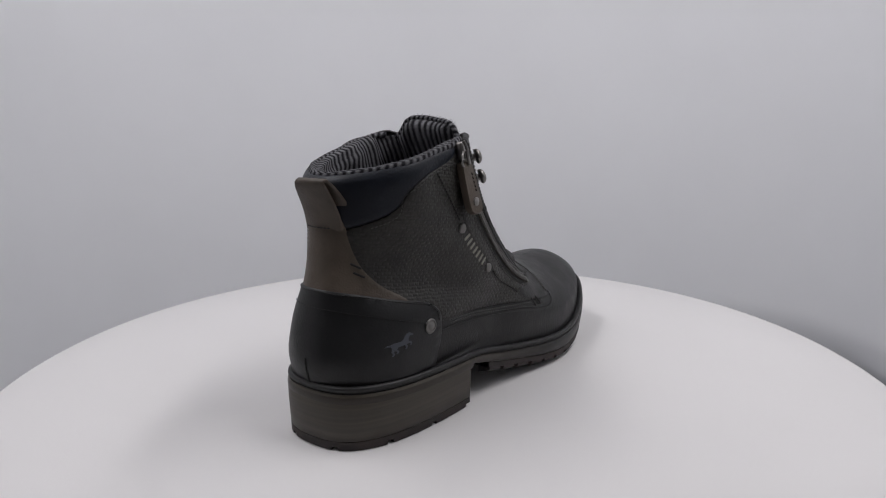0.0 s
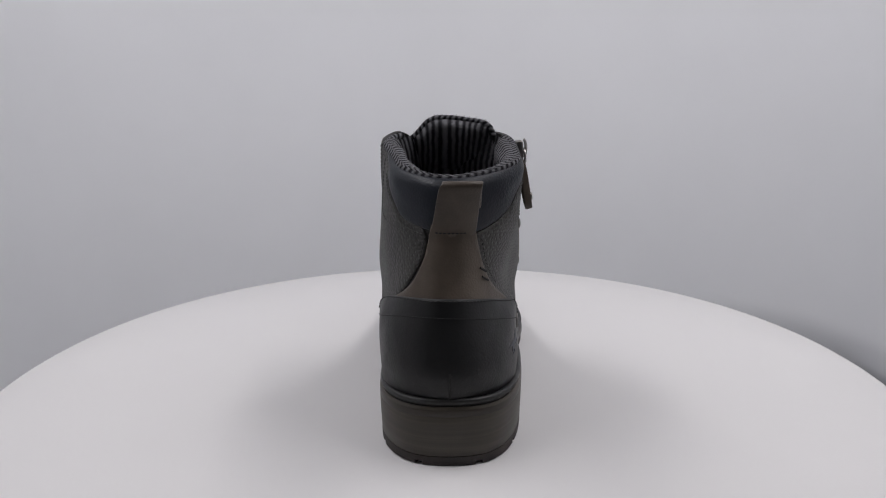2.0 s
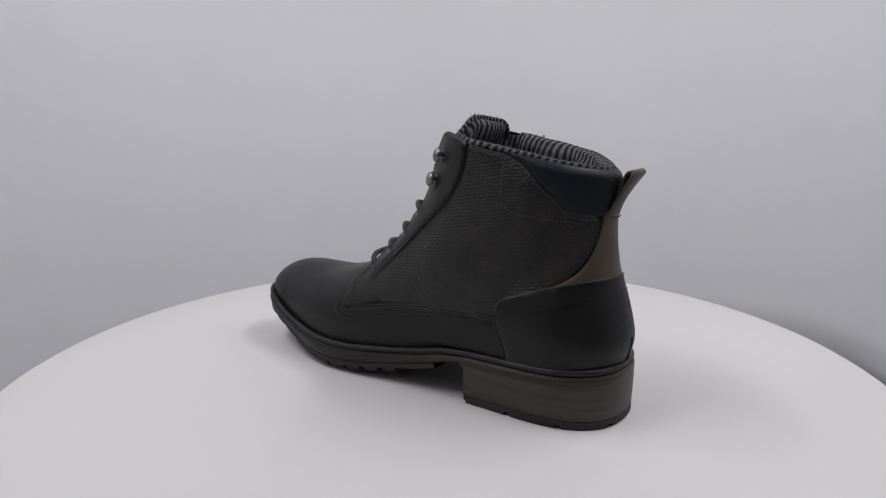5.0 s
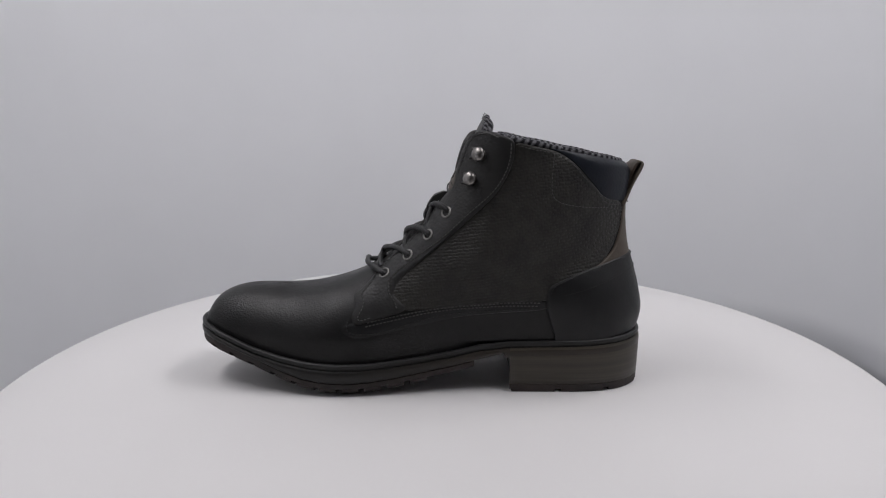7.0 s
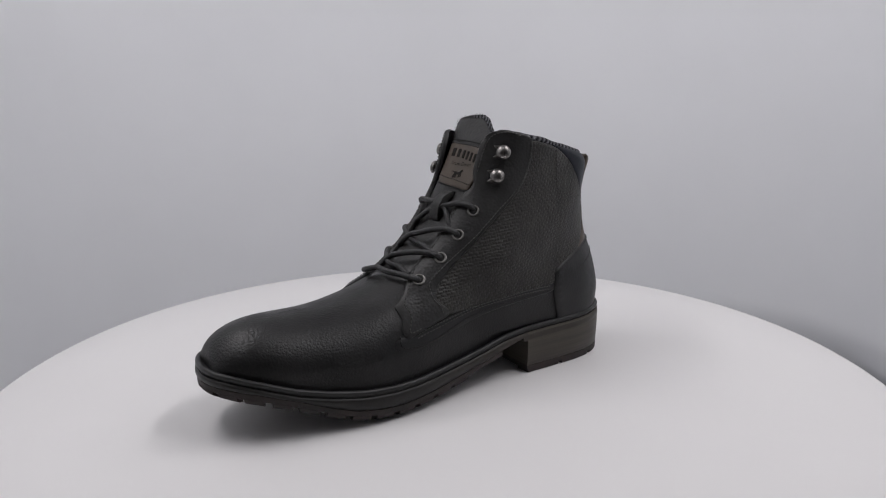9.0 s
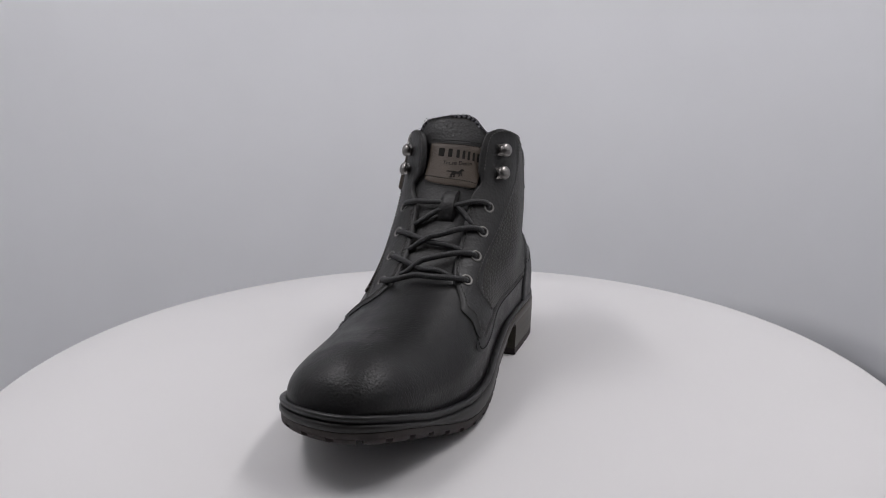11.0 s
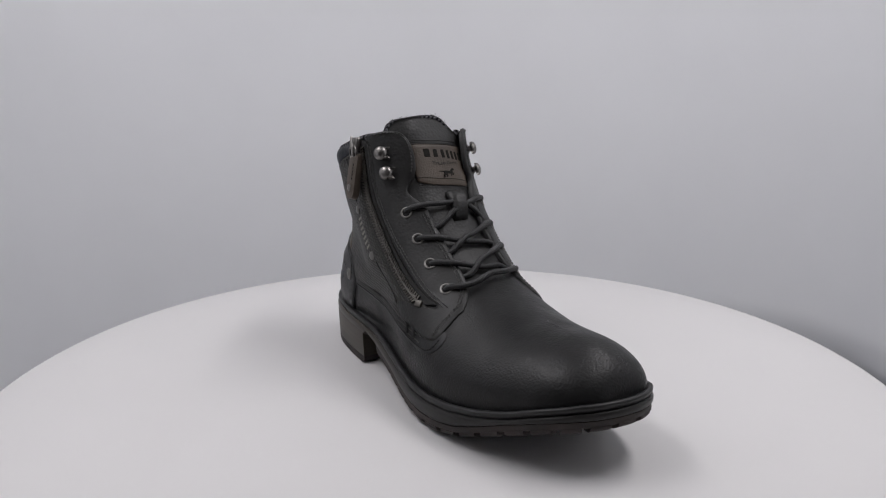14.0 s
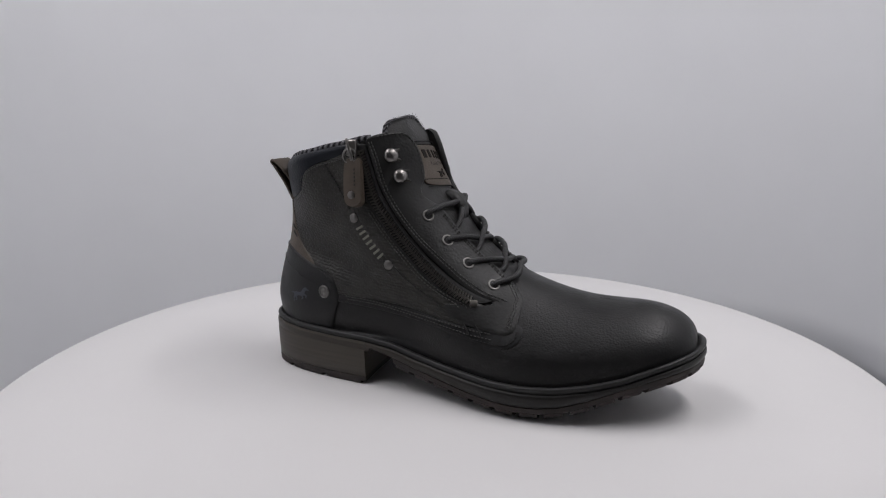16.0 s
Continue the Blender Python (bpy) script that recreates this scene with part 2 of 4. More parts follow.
TABLE = turntable()

# ---- the boot ----
MM = 0.001


def spline(xs, ys, x):
    """Natural cubic spline through (xs, ys); ys may have columns."""
    xs, ys, x = np.asarray(xs, float), np.asarray(ys, float), np.asarray(x, float)
    n, h = len(xs), np.diff(np.asarray(xs, float))
    a = np.eye(n)
    b = np.zeros_like(ys)
    for i in range(1, n - 1):
        a[i, i - 1], a[i, i], a[i, i + 1] = h[i - 1], 2 * (h[i - 1] + h[i]), h[i]
        b[i] = 6 * ((ys[i + 1] - ys[i]) / h[i] - (ys[i] - ys[i - 1]) / h[i - 1])
    m = np.linalg.solve(a, b)
    i = np.clip(np.searchsorted(xs, x) - 1, 0, n - 2)
    d, hi = x - xs[i], h[i]
    if ys.ndim > 1:
        d, hi = d[..., None], hi[..., None]
    c1 = (ys[i + 1] - ys[i]) / hi - hi * (2 * m[i] + m[i + 1]) / 6
    return ys[i] + d * c1 + d * d * m[i] / 2 + d ** 3 * (m[i + 1] - m[i]) / (6 * hi)


# The sole, in mm: outline, height of its top edge and of its tread.
OUTLINE = [(-133, 0), (-127.6, -22), (-106, -36.6), (-75, -43.4), (-45, -46), (-15, -47.5), (20, -53.5), (55, -60), (88, -59), (118, -51.5), (146, -39.3), (163.4, -24), (170.6, -4), (168.2, 15.5), (151, 32), (118, 42), (85, 48.5), (52, 48.5), (20, 43.8), (-12, 40.5), (-45, 39.5), (-75, 39.6), (-106, 36.6), (-127.6, 22)]
TOP = [(-133, 34.5), (-114, 33.5), (-90, 32.5), (-60, 32), (-41, 31.5), (-22, 29.5), (-4, 25.5), (15, 22.5), (34, 20.5), (52, 19.1), (71, 18.8), (90, 20), (109, 23), (127, 27.3), (145, 33.8), (160, 38.5), (175, 41.5)]
FOOT = -2.2  # height of the table's top below the sole's own zero, in mm
LOW = [(-133, FOOT), (-60, FOOT), (-40, 18), (-37, 18), (-22, 14), (-4, 9.5), (15, 6), (34, 2.8), (52, 0.8), (66, 0.0), (80, 0.6), (95, 3.0), (110, 8.0), (128, 15.0), (146, 21.0), (160, 24.5), (175, 27)]


def top_z(x):
    return np.interp(x, *zip(*TOP))


def low_z(x):
    return np.interp(x, *zip(*LOW))


def closed_curve(points, n):
    """A smooth closed curve, sampled evenly by length."""
    p = np.array(points * 3, float)
    m = len(points)
    t = np.arange(len(p))
    c = spline(t, p, np.linspace(m, 2 * m, 1200, endpoint=False))
    d = np.r_[0, np.cumsum(np.linalg.norm(np.diff(np.vstack([c, c[:1]]), axis=0), axis=1))]
    u = np.linspace(0, d[-1], n, endpoint=False)
    c = np.vstack([c, c[:1]])
    return np.stack([np.interp(u, d, c[:, i]) for i in (0, 1)], 1)


EDGE = closed_curve(OUTLINE, 520)
_t = np.roll(EDGE, -1, 0) - np.roll(EDGE, 1, 0)
_t = _t / np.linalg.norm(_t, axis=1, keepdims=True)
OUT = np.stack([_t[:, 1], -_t[:, 0]], 1)
if np.sum(OUT * EDGE) < 0:
    OUT = -OUT


def edge(offset):
    return EDGE + OUT * offset


def half_width(x, side):
    """The sole's half width at x on one side."""
    keep = EDGE[:, 1] * side >= -1
    pts = EDGE[keep]
    order = np.argsort(pts[:, 0])
    return np.interp(x, pts[order, 0], np.abs(pts[order, 1]))


# The upper: levels 0 (feather line) to 9 (collar), each a closed ring between a back point and a front point, in mm.
LEVELS = np.arange(10.0)
BACK = [(-128, 30), (-132, 44), (-131.5, 55), (-128, 70), (-124, 84), (-121, 100), (-120, 116), (-120, 132), (-120.3, 140.5), (-117, 146)]
FRONT = [(166, 37), (161, 52.5), (138, 61.8), (102, 62.3), (66, 70), (37, 84.5), (15, 105), (-2, 130), (-14, 154), (-20, 166.5)]
WIDE_AT = [0, 1, 2, 3, 4, 6, 9]
WIDE_R = [(31.1, 37.8, 40.1, 43.4, 52.9, 54, 42.1), (30.6, 38.3, 41.5, 43.1, 46.8, 42, 31.1), (30.4, 36.8, 41.3, 42.3, 39.8, 21.2, 12.3), (28.2, 34.6, 41.1, 43.6, 40, 30.5, 16.7), (25.3, 29.0, 35.6, 44.5, 44, 37.7, 29.3), (24.1, 32.1, 38.1, 42.2, 43.9, 39, 31.7), (22.8, 31.7, 39.1, 40.1, 40.6, 38.3, 35.9)]
WIDE_L = [(34.5, 36.2, 37.1, 40.1, 45.3, 41.3, 36.2), (34.7, 37.2, 38.7, 40.9, 42.3, 36.2, 28.2), (34.6, 37.6, 40.2, 41.2, 38.3, 19.3, 12.3), (32.8, 35.9, 39.7, 41.9, 39.9, 30.1, 17.3), (28.7, 31.2, 37.2, 42.1, 43.4, 37.8, 30.5), (24.2, 30.3, 35.3, 39.1, 40.4, 36.9, 33.1), (20.3, 25.4, 28.5, 32.5, 36.8, 36.4, 35.6)]
ROUND_B = [(0, 37.4), (2, 47.4), (4, 48.6), (6, 50.6), (9, 29.7)]
ROUND_F = [(0, 72), (1, 66), (2, 70), (3, 55), (4, 42), (6, 30), (9, 22)]


_ridge = spline(LEVELS, FRONT, np.linspace(9, 0, 400))
RIDGE = (_ridge[:, 0], _ridge[:, 1])


def upper(phi, k):
    """Points of the upper's outside; phi from -pi to pi, 0 at the heel's back, positive on the left side."""
    phi, k = np.broadcast_arrays(np.asarray(phi, float), np.asarray(k, float))
    b, f = spline(LEVELS, BACK, k), spline(LEVELS, FRONT, k)
    s = (1 - np.cos(phi)) / 2
    at = b + (f - b) * s[..., None]
    length = np.hypot(*np.moveaxis(f - b, -1, 0))
    knots = np.linspace(0, 1, 7)

    def wide(table):
        cols = [spline(WIDE_AT, [r[j] for r in table], k) for j in range(7)]
        cols = np.stack(cols, -1)
        x = np.clip(s * 6, 0, 5.999)
        i = x.astype(int)
        u = x - i
        def col(j):
            return np.take_along_axis(cols, np.clip(j, 0, 6)[..., None], -1)[..., 0]
        p0, p1, p2, p3 = col(i - 1), col(i), col(i + 1), col(i + 2)
        return 0.5 * (2 * p1 + (p2 - p0) * u + (2 * p0 - 5 * p1 + 4 * p2 - p3) * u ** 2 + (3 * p1 - p0 - 3 * p2 + p3) * u ** 3)

    w = np.where(phi >= 0, wide(WIDE_L), wide(WIDE_R))
    rb = spline(*zip(*ROUND_B), k) / length
    rf = spline(*zip(*ROUND_F), k) / length
    ub, uf = np.clip(1 - s / rb, 0, 1), np.clip(1 - (1 - s) / rf, 0, 1)
    w = w * (1 - ub ** 2.15) ** (1 / 2.15) * (1 - uf ** 2.3) ** (1 / 2.3)
    # forefoot: an arch from the welt to the ridge line
    x, z = at[..., 0], at[..., 1]
    foot = top_z(x) - 2
    u = np.clip((z - foot) / np.maximum(np.interp(x, *RIDGE) - foot, 1), 0, 1)
    p = np.where(phi >= 0, np.interp(x, (0, 45, 120), (3.6, 2.5, 2.25)), np.interp(x, (0, 45, 120), (2.6, 1.8, 1.85)))
    arch = (np.where(phi >= 0, half_width(x, 1), half_width(x, -1)) - 5.2) * (1 - u ** p) ** (1 / p) * (1 + 0.28 * u * (1 - u))
    f = np.clip((x + 28) / 50, 0, 1)
    w = w + (arch - w) * f * f * (3 - 2 * f)
    return np.stack([x, np.sign(phi) * w, z], -1) * MM


def skin(phi, k):
    """The upper's outside, carried on below level 0 down to the welt (level -1)."""
    phi = (np.asarray(phi, float) + math.pi) % (2 * math.pi) - math.pi
    phi, k = np.broadcast_arrays(phi, np.asarray(k, float))
    p = upper(phi, np.clip(k, 0, 9))
    s, over = (1 - np.cos(phi)) / 2, np.clip(k - 9, 0, 2) * MM
    p = p + np.stack([-6.5 * s * over, 0 * s, (13 * s + 7 * (1 - s)) * over], -1)
    d = np.clip(-k, 0, 1)
    x, y, z = p[..., 0] / MM, p[..., 1] / MM, p[..., 2] / MM
    reach = np.where(y >= 0, half_width(x, 1), half_width(x, -1)) - 4.5
    y1 = np.sign(phi) * np.maximum(np.minimum(reach, np.abs(y) + 4), 0)
    z1 = np.minimum(top_z(x) - 2.0, z)
    return np.stack([x, y + (y1 - y) * (1 - (1 - d) ** 2), z + (z1 - z) * d], -1) * MM


def skin_normal(phi, k):
    e = 2e-3
    a = skin(np.asarray(phi) + e, k) - skin(np.asarray(phi) - e, k)
    b = skin(phi, np.asarray(k) + e) - skin(phi, np.asarray(k) - e)
    n = np.cross(b, a)
    return -n / (np.linalg.norm(n, axis=-1, keepdims=True) + 1e-12) * SIDE


SIDE = 1.0
if skin_normal(np.array([1.5]), np.array([4.0]))[0, 1] < 0:
    SIDE = -1.0


def raised(phi, k, h):
    return skin(phi, k) + skin_normal(phi, k) * np.asarray(h)[..., None]


def sole(boot):
    def loop(off, z):
        e = edge(off)
        return [(x * MM, y * MM, zz * MM) for (x, y), zz in zip(e, z(e[:, 0]))]

    # welt: a rounded rubber bead with a groove under it
    bm = bmesh.new()
    sec = [(-9, -4.5), (-9, -1.0), (-4.6, -0.6), (-3.6, 0.3), (-2.4, 0.8), (-1.0, 0.7), (-0.2, 0.0), (0.0, -1.0), (-0.3, -2.0), (-0.9, -2.5), (-1.1, -3.1), (-1.4, -4.5)]
    rings(bm, [loop(o, lambda x, d=d: top_z(x) + d) for o, d in sec + sec[:1]])
    bmesh.ops.remove_doubles(bm, verts=bm.verts, dist=1e-7)
    part("welt", bm, WELT, boot, "black rubber welt with a rounded bead", angle=70)

    # midsole, from under the welt to the tread
    def under(x):
        return np.where(x > -38, low_z(x) + 6.5, np.maximum(top_z(x) - 10, 19.5))
    bm = bmesh.new()
    lv = [(-12, 0.0), (-1.8, 0.0), (-0.5, 0.04), (0.1, 0.16), (0.4, 0.35), (0.4, 0.75), (-0.1, 0.9), (-1.4, 1.0), (-12, 1.0)]
    rings(bm, [loop(o, lambda x, f=f: (top_z(x) - 3.4) * (1 - f) + (under(x) - 0.2) * f) for o, f in lv], True, True, True)
    part("midsole", bm, MIDSOLE, boot, "burnished brown midsole darkening to black at the toe", angle=70)

    # forefoot tread: slab and lugs
    bm = bmesh.new()
    front = np.where(EDGE[:, 0] > -20)[0]
    start = np.where((EDGE[:, 0] > -20) & (np.roll(EDGE[:, 0], 1) <= -20))[0][0]
    order = [(start + i) % len(EDGE) for i in range(len(front))]

    def strip(ids, o, dz):
        e = EDGE[ids] + OUT[ids] * o
        return [(x * MM, y * MM, (low_z(x) + dz) * MM) for x, y in e]
    rings(bm, [strip(order, o, dz) for o, dz in ((-2, 6.7), (-0.8, 6.5), (-0.4, 6.2), (-0.4, 3.2), (-1.4, 2.5))], False)
    bm.faces.new([v for v in bm.verts][-len(order):])
    part("outsole", bm, TREAD, boot, "dark reddish rubber outsole")
    per = len(order) // 27
    for j in range(27):
        ids = order[j * per + 1:(j + 1) * per - 1]
        if len(ids) < 4:
            continue
        bm = bmesh.new()
        depth = 13 if j % 2 else 10
        rows = rings(bm, [strip(ids, o, dz) for o, dz in ((-depth, 3.2), (-0.9, 3.4), (-0.3, 3.1), (-0.4, 1.6), (-1.3, 0.7), (-4.5, -0.9), (-depth, -2.1))], False)
        for e in (0, -1):
            bm.faces.new([r[e] for r in rows])
        bm.faces.new([v for v in rows[0]] + [v for v in reversed(rows[-1])])
        part("lug", bm, TREAD, boot)

    # heel block and its top lift
    ids = [i % len(EDGE) for i in range(-180, 181)]
    ids = [i for i in ids if EDGE[i, 0] < -41]
    def block(o, z):
        e = EDGE[ids] + OUT[ids] * o
        n = len(e)
        breast = [e[-1] * (1 - f) + e[0] * f + np.array((-3.0 * math.sin(math.pi * f), 0)) for f in np.linspace(0, 1, 12)[1:-1]]
        return [(x * MM, y * MM, (zz if not callable(zz) else zz(x)) * MM) for (x, y), zz in zip(list(e) + breast, [z] * (n + 10))]
    bm = bmesh.new()
    rings(bm, [block(o, z) for o, z in ((-0.6, lambda x: top_z(x) - 3.5), (0.2, lambda x: top_z(x) - 4.5), (0.35, 20), (0.1, 12), (-0.3, 3.6), (-0.8, 3.2))], True, True, True)
    part("heel_block", bm, HEEL, boot, "stacked brown leather-look heel")
    bm = bmesh.new()
    rings(bm, [block(o, z) for o, z in ((-0.9, 3.3), (-0.3, 3.0), (-0.3, 0.1), (-0.9, -0.2))], True, True, True)
    lift = part("top_lift", bm, TREAD, boot, "black rubber heel lift with notches")
    per = len(ids) // 7
    for j in range(7):
        run = ids[j * per + 1:(j + 1) * per - 1]
        bm = bmesh.new()
        def arc(o, z):
            e = EDGE[run] + OUT[run] * o
            return [(x * MM, y * MM, z * MM) for x, y in e]
        rows = rings(bm, [arc(o, z) for o, z in ((-12, 0.0), (-0.5, 0.0), (-0.35, FOOT + 0.6), (-1.0, FOOT), (-12, FOOT))], False)
        for e in (0, -1):
            bm.faces.new([r[e] for r in rows])
        bm.faces.new([v for v in rows[0]] + [v for v in reversed(rows[-1])])
        part("heel_lug", bm, TREAD, lift)


def outer_shell(boot):
    """Vamp and base of the shaft in one lasted skin, open at the collar."""
    phis = np.linspace(-math.pi, math.pi, 241)[:-1]
    ks = np.r_[np.linspace(-1, 0, 7)[:-1], np.linspace(0, 8.9, 90)]
    bm = bmesh.new()
    rows = rings(bm, [skin(phis, np.full_like(phis, k)).tolist() for k in ks])
    # the throat, where the tongue lies
    gap = [v for k, row in zip(ks, rows) for a, v in zip(phis, row) if k > 4.65 and abs(a) > 2.64]
    bmesh.ops.delete(bm, geom=gap, context="VERTS")
    part("vamp", bm, BLACK, boot, "pebbled black leather vamp with worn sheen", angle=80)


BOOT = thing("ankle_boot", "black lace-up leather ankle boot with side zip", "boot")
sole(BOOT)
outer_shell(BOOT)

from mathutils.geometry import delaunay_2d_cdt as cdt

# Scale of the flat map of the upper: metres for a unit of phi and of level.
MAP = np.array((0.055, 0.016))


def chaikin(poly, times=2):
    p = np.asarray(poly, float)
    for _ in range(times):
        q = np.roll(p, -1, 0)
        p = np.stack([0.75 * p + 0.25 * q, 0.25 * p + 0.75 * q], 1).reshape(-1, 2)
    return p


def resample(p, step, closed=True):
    p = np.asarray(p, float)
    if closed:
        p = np.vstack([p, p[:1]])
    d = np.r_[0, np.cumsum(np.linalg.norm(np.diff(p, axis=0), axis=1))]
    n = max(3, int(round(d[-1] / step)))
    u = np.linspace(0, d[-1], n + 1)
    q = np.stack([np.interp(u, d, p[:, i]) for i in (0, 1)], 1)
    return q[:-1] if closed else q


def inside(pts, poly):
    x, y = pts[:, 0], pts[:, 1]
    hit = np.zeros(len(pts), bool)
    for (x0, y0), (x1, y1) in zip(poly, np.roll(poly, -1, 0)):
        cross = ((y0 > y) != (y1 > y))
        hit ^= cross & (x < (x1 - x0) * (y - y0) / (y1 - y0 + 1e-15) + x0)
    return hit


def panel(name, poly, h, material, parent, label="", thick=None, soft=2, step=0.0014, grid=0.0022, lip=0.0008, puff=0.0, rise=None):
    """A leather piece laid on the upper: poly in (phi, level), h metres proud, with a rolled edge. thick: free-standing, closed behind."""
    p = chaikin(poly, soft) * MAP
    p = resample(p, step)
    area2 = np.sum(p[:, 0] * np.roll(p[:, 1], -1) - np.roll(p[:, 0], -1) * p[:, 1])
    if area2 < 0:
        p = p[::-1]
    t = np.roll(p, -1, 0) - np.roll(p, 1, 0)
    t = t / (np.linalg.norm(t, axis=1, keepdims=True) + 1e-12)
    inner = p + np.stack([-t[:, 1], t[:, 0]], 1) * lip
    inner = inner[inside(inner, p)]
    lo, hi = p.min(0), p.max(0)
    gx, gy = np.meshgrid(np.arange(lo[0], hi[0], grid), np.arange(lo[1], hi[1], grid * 0.9))
    gx = gx + (np.arange(gx.shape[0]) % 2)[:, None] * grid / 2
    g = np.stack([gx.ravel(), gy.ravel()], 1)
    g = g[inside(g, p)]
    if len(g):
        near = np.min(np.linalg.norm(g[:, None] - np.vstack([p, inner])[None], axis=2), axis=1)
        dist = np.min(np.linalg.norm(g[:, None] - p[None], axis=2), axis=1)
        g, dist = g[near > 0.45 * grid], dist[near > 0.45 * grid]
    from_edge = np.r_[np.zeros(len(p)), np.full(len(inner), lip), dist if len(g) else []]
    pts = np.vstack([p, inner, g]) if len(g) else np.vstack([p, inner])
    n = len(p)
    out = cdt([Vector(q) for q in pts], [(i, (i + 1) % n) for i in range(n)], [], 1, 1e-7)
    verts = np.array([tuple(v) for v in out[0]])
    src = [o[0] if len(o) else -1 for o in out[3]]
    far = np.array([from_edge[s] if s >= 0 else 0.0 for s in src])
    q = verts / MAP
    hh = np.where(far <= 1e-9, h * 0.45, h) + puff * np.clip(far / 0.012, 0, 1) ** 0.6
    if rise:
        hh = hh + rise(q[:, 0], q[:, 1])
    bm = bmesh.new()
    top = [bm.verts.new(v) for v in raised(q[:, 0], q[:, 1], hh)]
    for f in out[2]:
        bm.faces.new([top[i] for i in f])
    low = hh - thick if thick else np.full(len(hh), -0.0003)
    under = raised(q[:, 0], q[:, 1], np.where(far <= 1e-9, low + (h * 0.1 if thick else 0), low))
    rim = [e for e in bm.edges if e.is_boundary]
    index = {v: i for i, v in enumerate(top)}
    if thick:
        back = [bm.verts.new(v) for v in under]
        for f in out[2]:
            bm.faces.new([back[i] for i in reversed(f)])
    else:
        back = {}
        for e in rim:
            for v in e.verts:
                if index[v] not in back:
                    back[index[v]] = bm.verts.new(under[index[v]])
    for e in rim:
        a, b = (index[v] for v in e.verts)
        bm.faces.new((top[a], top[b], back[b], back[a]))
    return part(name, bm, material, parent, label, angle=60)


def seat(phi, k, h=0.0):
    """A frame on the upper: z outward, x towards the front of the boot."""
    phi, k = float(phi), float(k)
    n = Vector(skin_normal(np.array([phi]), np.array([k]))[0])
    d = Vector((skin(np.array([phi + 0.02]), np.array([k])) - skin(np.array([phi - 0.02]), np.array([k])))[0]) * (1 if phi > 0 else -1)
    x = (d - n * d.dot(n)).normalized()
    m = Matrix((x, n.cross(x), n)).transposed().to_4x4()
    m.translation = Vector(skin(np.array([phi]), np.array([k]))[0]) + n * h
    return m


def local(phi, k, pts, turn=0.0, size=1.0, upright=False):
    """Millimetre shapes about a place on the upper, as (phi, level); upright: y runs along the levels."""
    e = 0.01
    a = (skin(phi + e, k) - skin(phi - e, k)) / (2 * e) / MM
    b = (skin(phi, k + e) - skin(phi, k - e)) / (2 * e) / MM
    if upright:
        ey = b / np.linalg.norm(b)
        ex = a - ey * (a @ ey)
        ex = ex / np.linalg.norm(ex)
    else:
        ex = a / np.linalg.norm(a)
        ey = b - ex * (b @ ex)
        ey = ey / np.linalg.norm(ey)
    inv = np.linalg.inv(np.array([[a @ ex, b @ ex], [a @ ey, b @ ey]]))
    c, s = math.cos(radians(turn)), math.sin(radians(turn))
    out = [inv @ np.array((x * c - y * s, x * s + y * c)) * size for x, y in pts]
    return [(phi + float(d[0]), k + float(d[1])) for d in out]


def stitch(name, path, h, material, parent, gap=0.0024, length=0.0017, r=0.0004, rise=None):
    """A row of sewing stitches along a path in (phi, level)."""
    p = smooth_path(path, 30 * len(path)) if len(path) > 2 else np.array([np.array(path[0]) * (1 - f) + np.array(path[1]) * f for f in np.linspace(0, 1, 60)])
    hh = np.full(len(p), h + 0.0002)
    if rise:
        hh = hh + rise(p[:, 0], p[:, 1])
    pts = raised(p[:, 0], p[:, 1], hh)
    nor = skin_normal(p[:, 0], p[:, 1])
    d = np.r_[0, np.cumsum(np.linalg.norm(np.diff(pts, axis=0), axis=1))]
    bm = bmesh.new()
    for at in np.arange(gap / 2, d[-1] - length, gap):
        a, b = (np.array([np.interp(u, d, pts[:, i]) for i in range(3)]) for u in (at, at + length))
        n = Vector(np.array([np.interp(at, d, nor[:, i]) for i in range(3)])).normalized()
        a, b = Vector(a), Vector(b)
        x = (b - a).normalized()
        y = n.cross(x)
        rows = []
        for f, w in ((0, 0.35), (0.25, 1.0), (0.75, 1.0), (1, 0.35)):
            c = a + (b - a) * f
            rows.append([c + y * r * w, c + n * r * 1.3 * w, c - y * r * w, c - n * r])
        rings(bm, rows, True, True, True)
    return part(name, bm, material, parent)


def flare(phi, k):
    """The top of the lace stays stands away from the tongue."""
    a = np.abs((np.asarray(phi) + math.pi) % (2 * math.pi) - math.pi)
    u = np.clip((a - 2.3) / 0.45, 0, 1)
    v = np.clip((np.asarray(k) - 6.6) / 1.6, 0, 1)
    return 0.0042 * u * u * v * v * (3 - 2 * v) + 0.0009 * np.clip((np.asarray(k) - 3.6) / 1.2, 0, 1)


STAY_L = [(2.129, 9.05), (2.09, 8.5), (2.029, 7.633), (2.059, 6.9), (2.19, 6.383), (2.321, 5.65), (2.356, 4.817), (2.238, 3.983), (2.094, 3.467), (1.811, 2.3), (1.662, 1.517), (1.745, 1.05), (1.828, 0.717), (1.859, 0.633), (1.889, 0.95), (1.915, 1.55), (2.09, 2.467), (2.387, 3.617), (2.653, 4.35), (2.81, 4.85), (2.862, 5.35), (2.906, 5.95), (2.897, 6.6), (2.84, 6.85), (2.75, 6.98), (2.745, 7.12), (2.82, 7.35), (2.81, 8.067), (2.76, 8.75), (2.63, 9.12), (2.4, 9.12)]
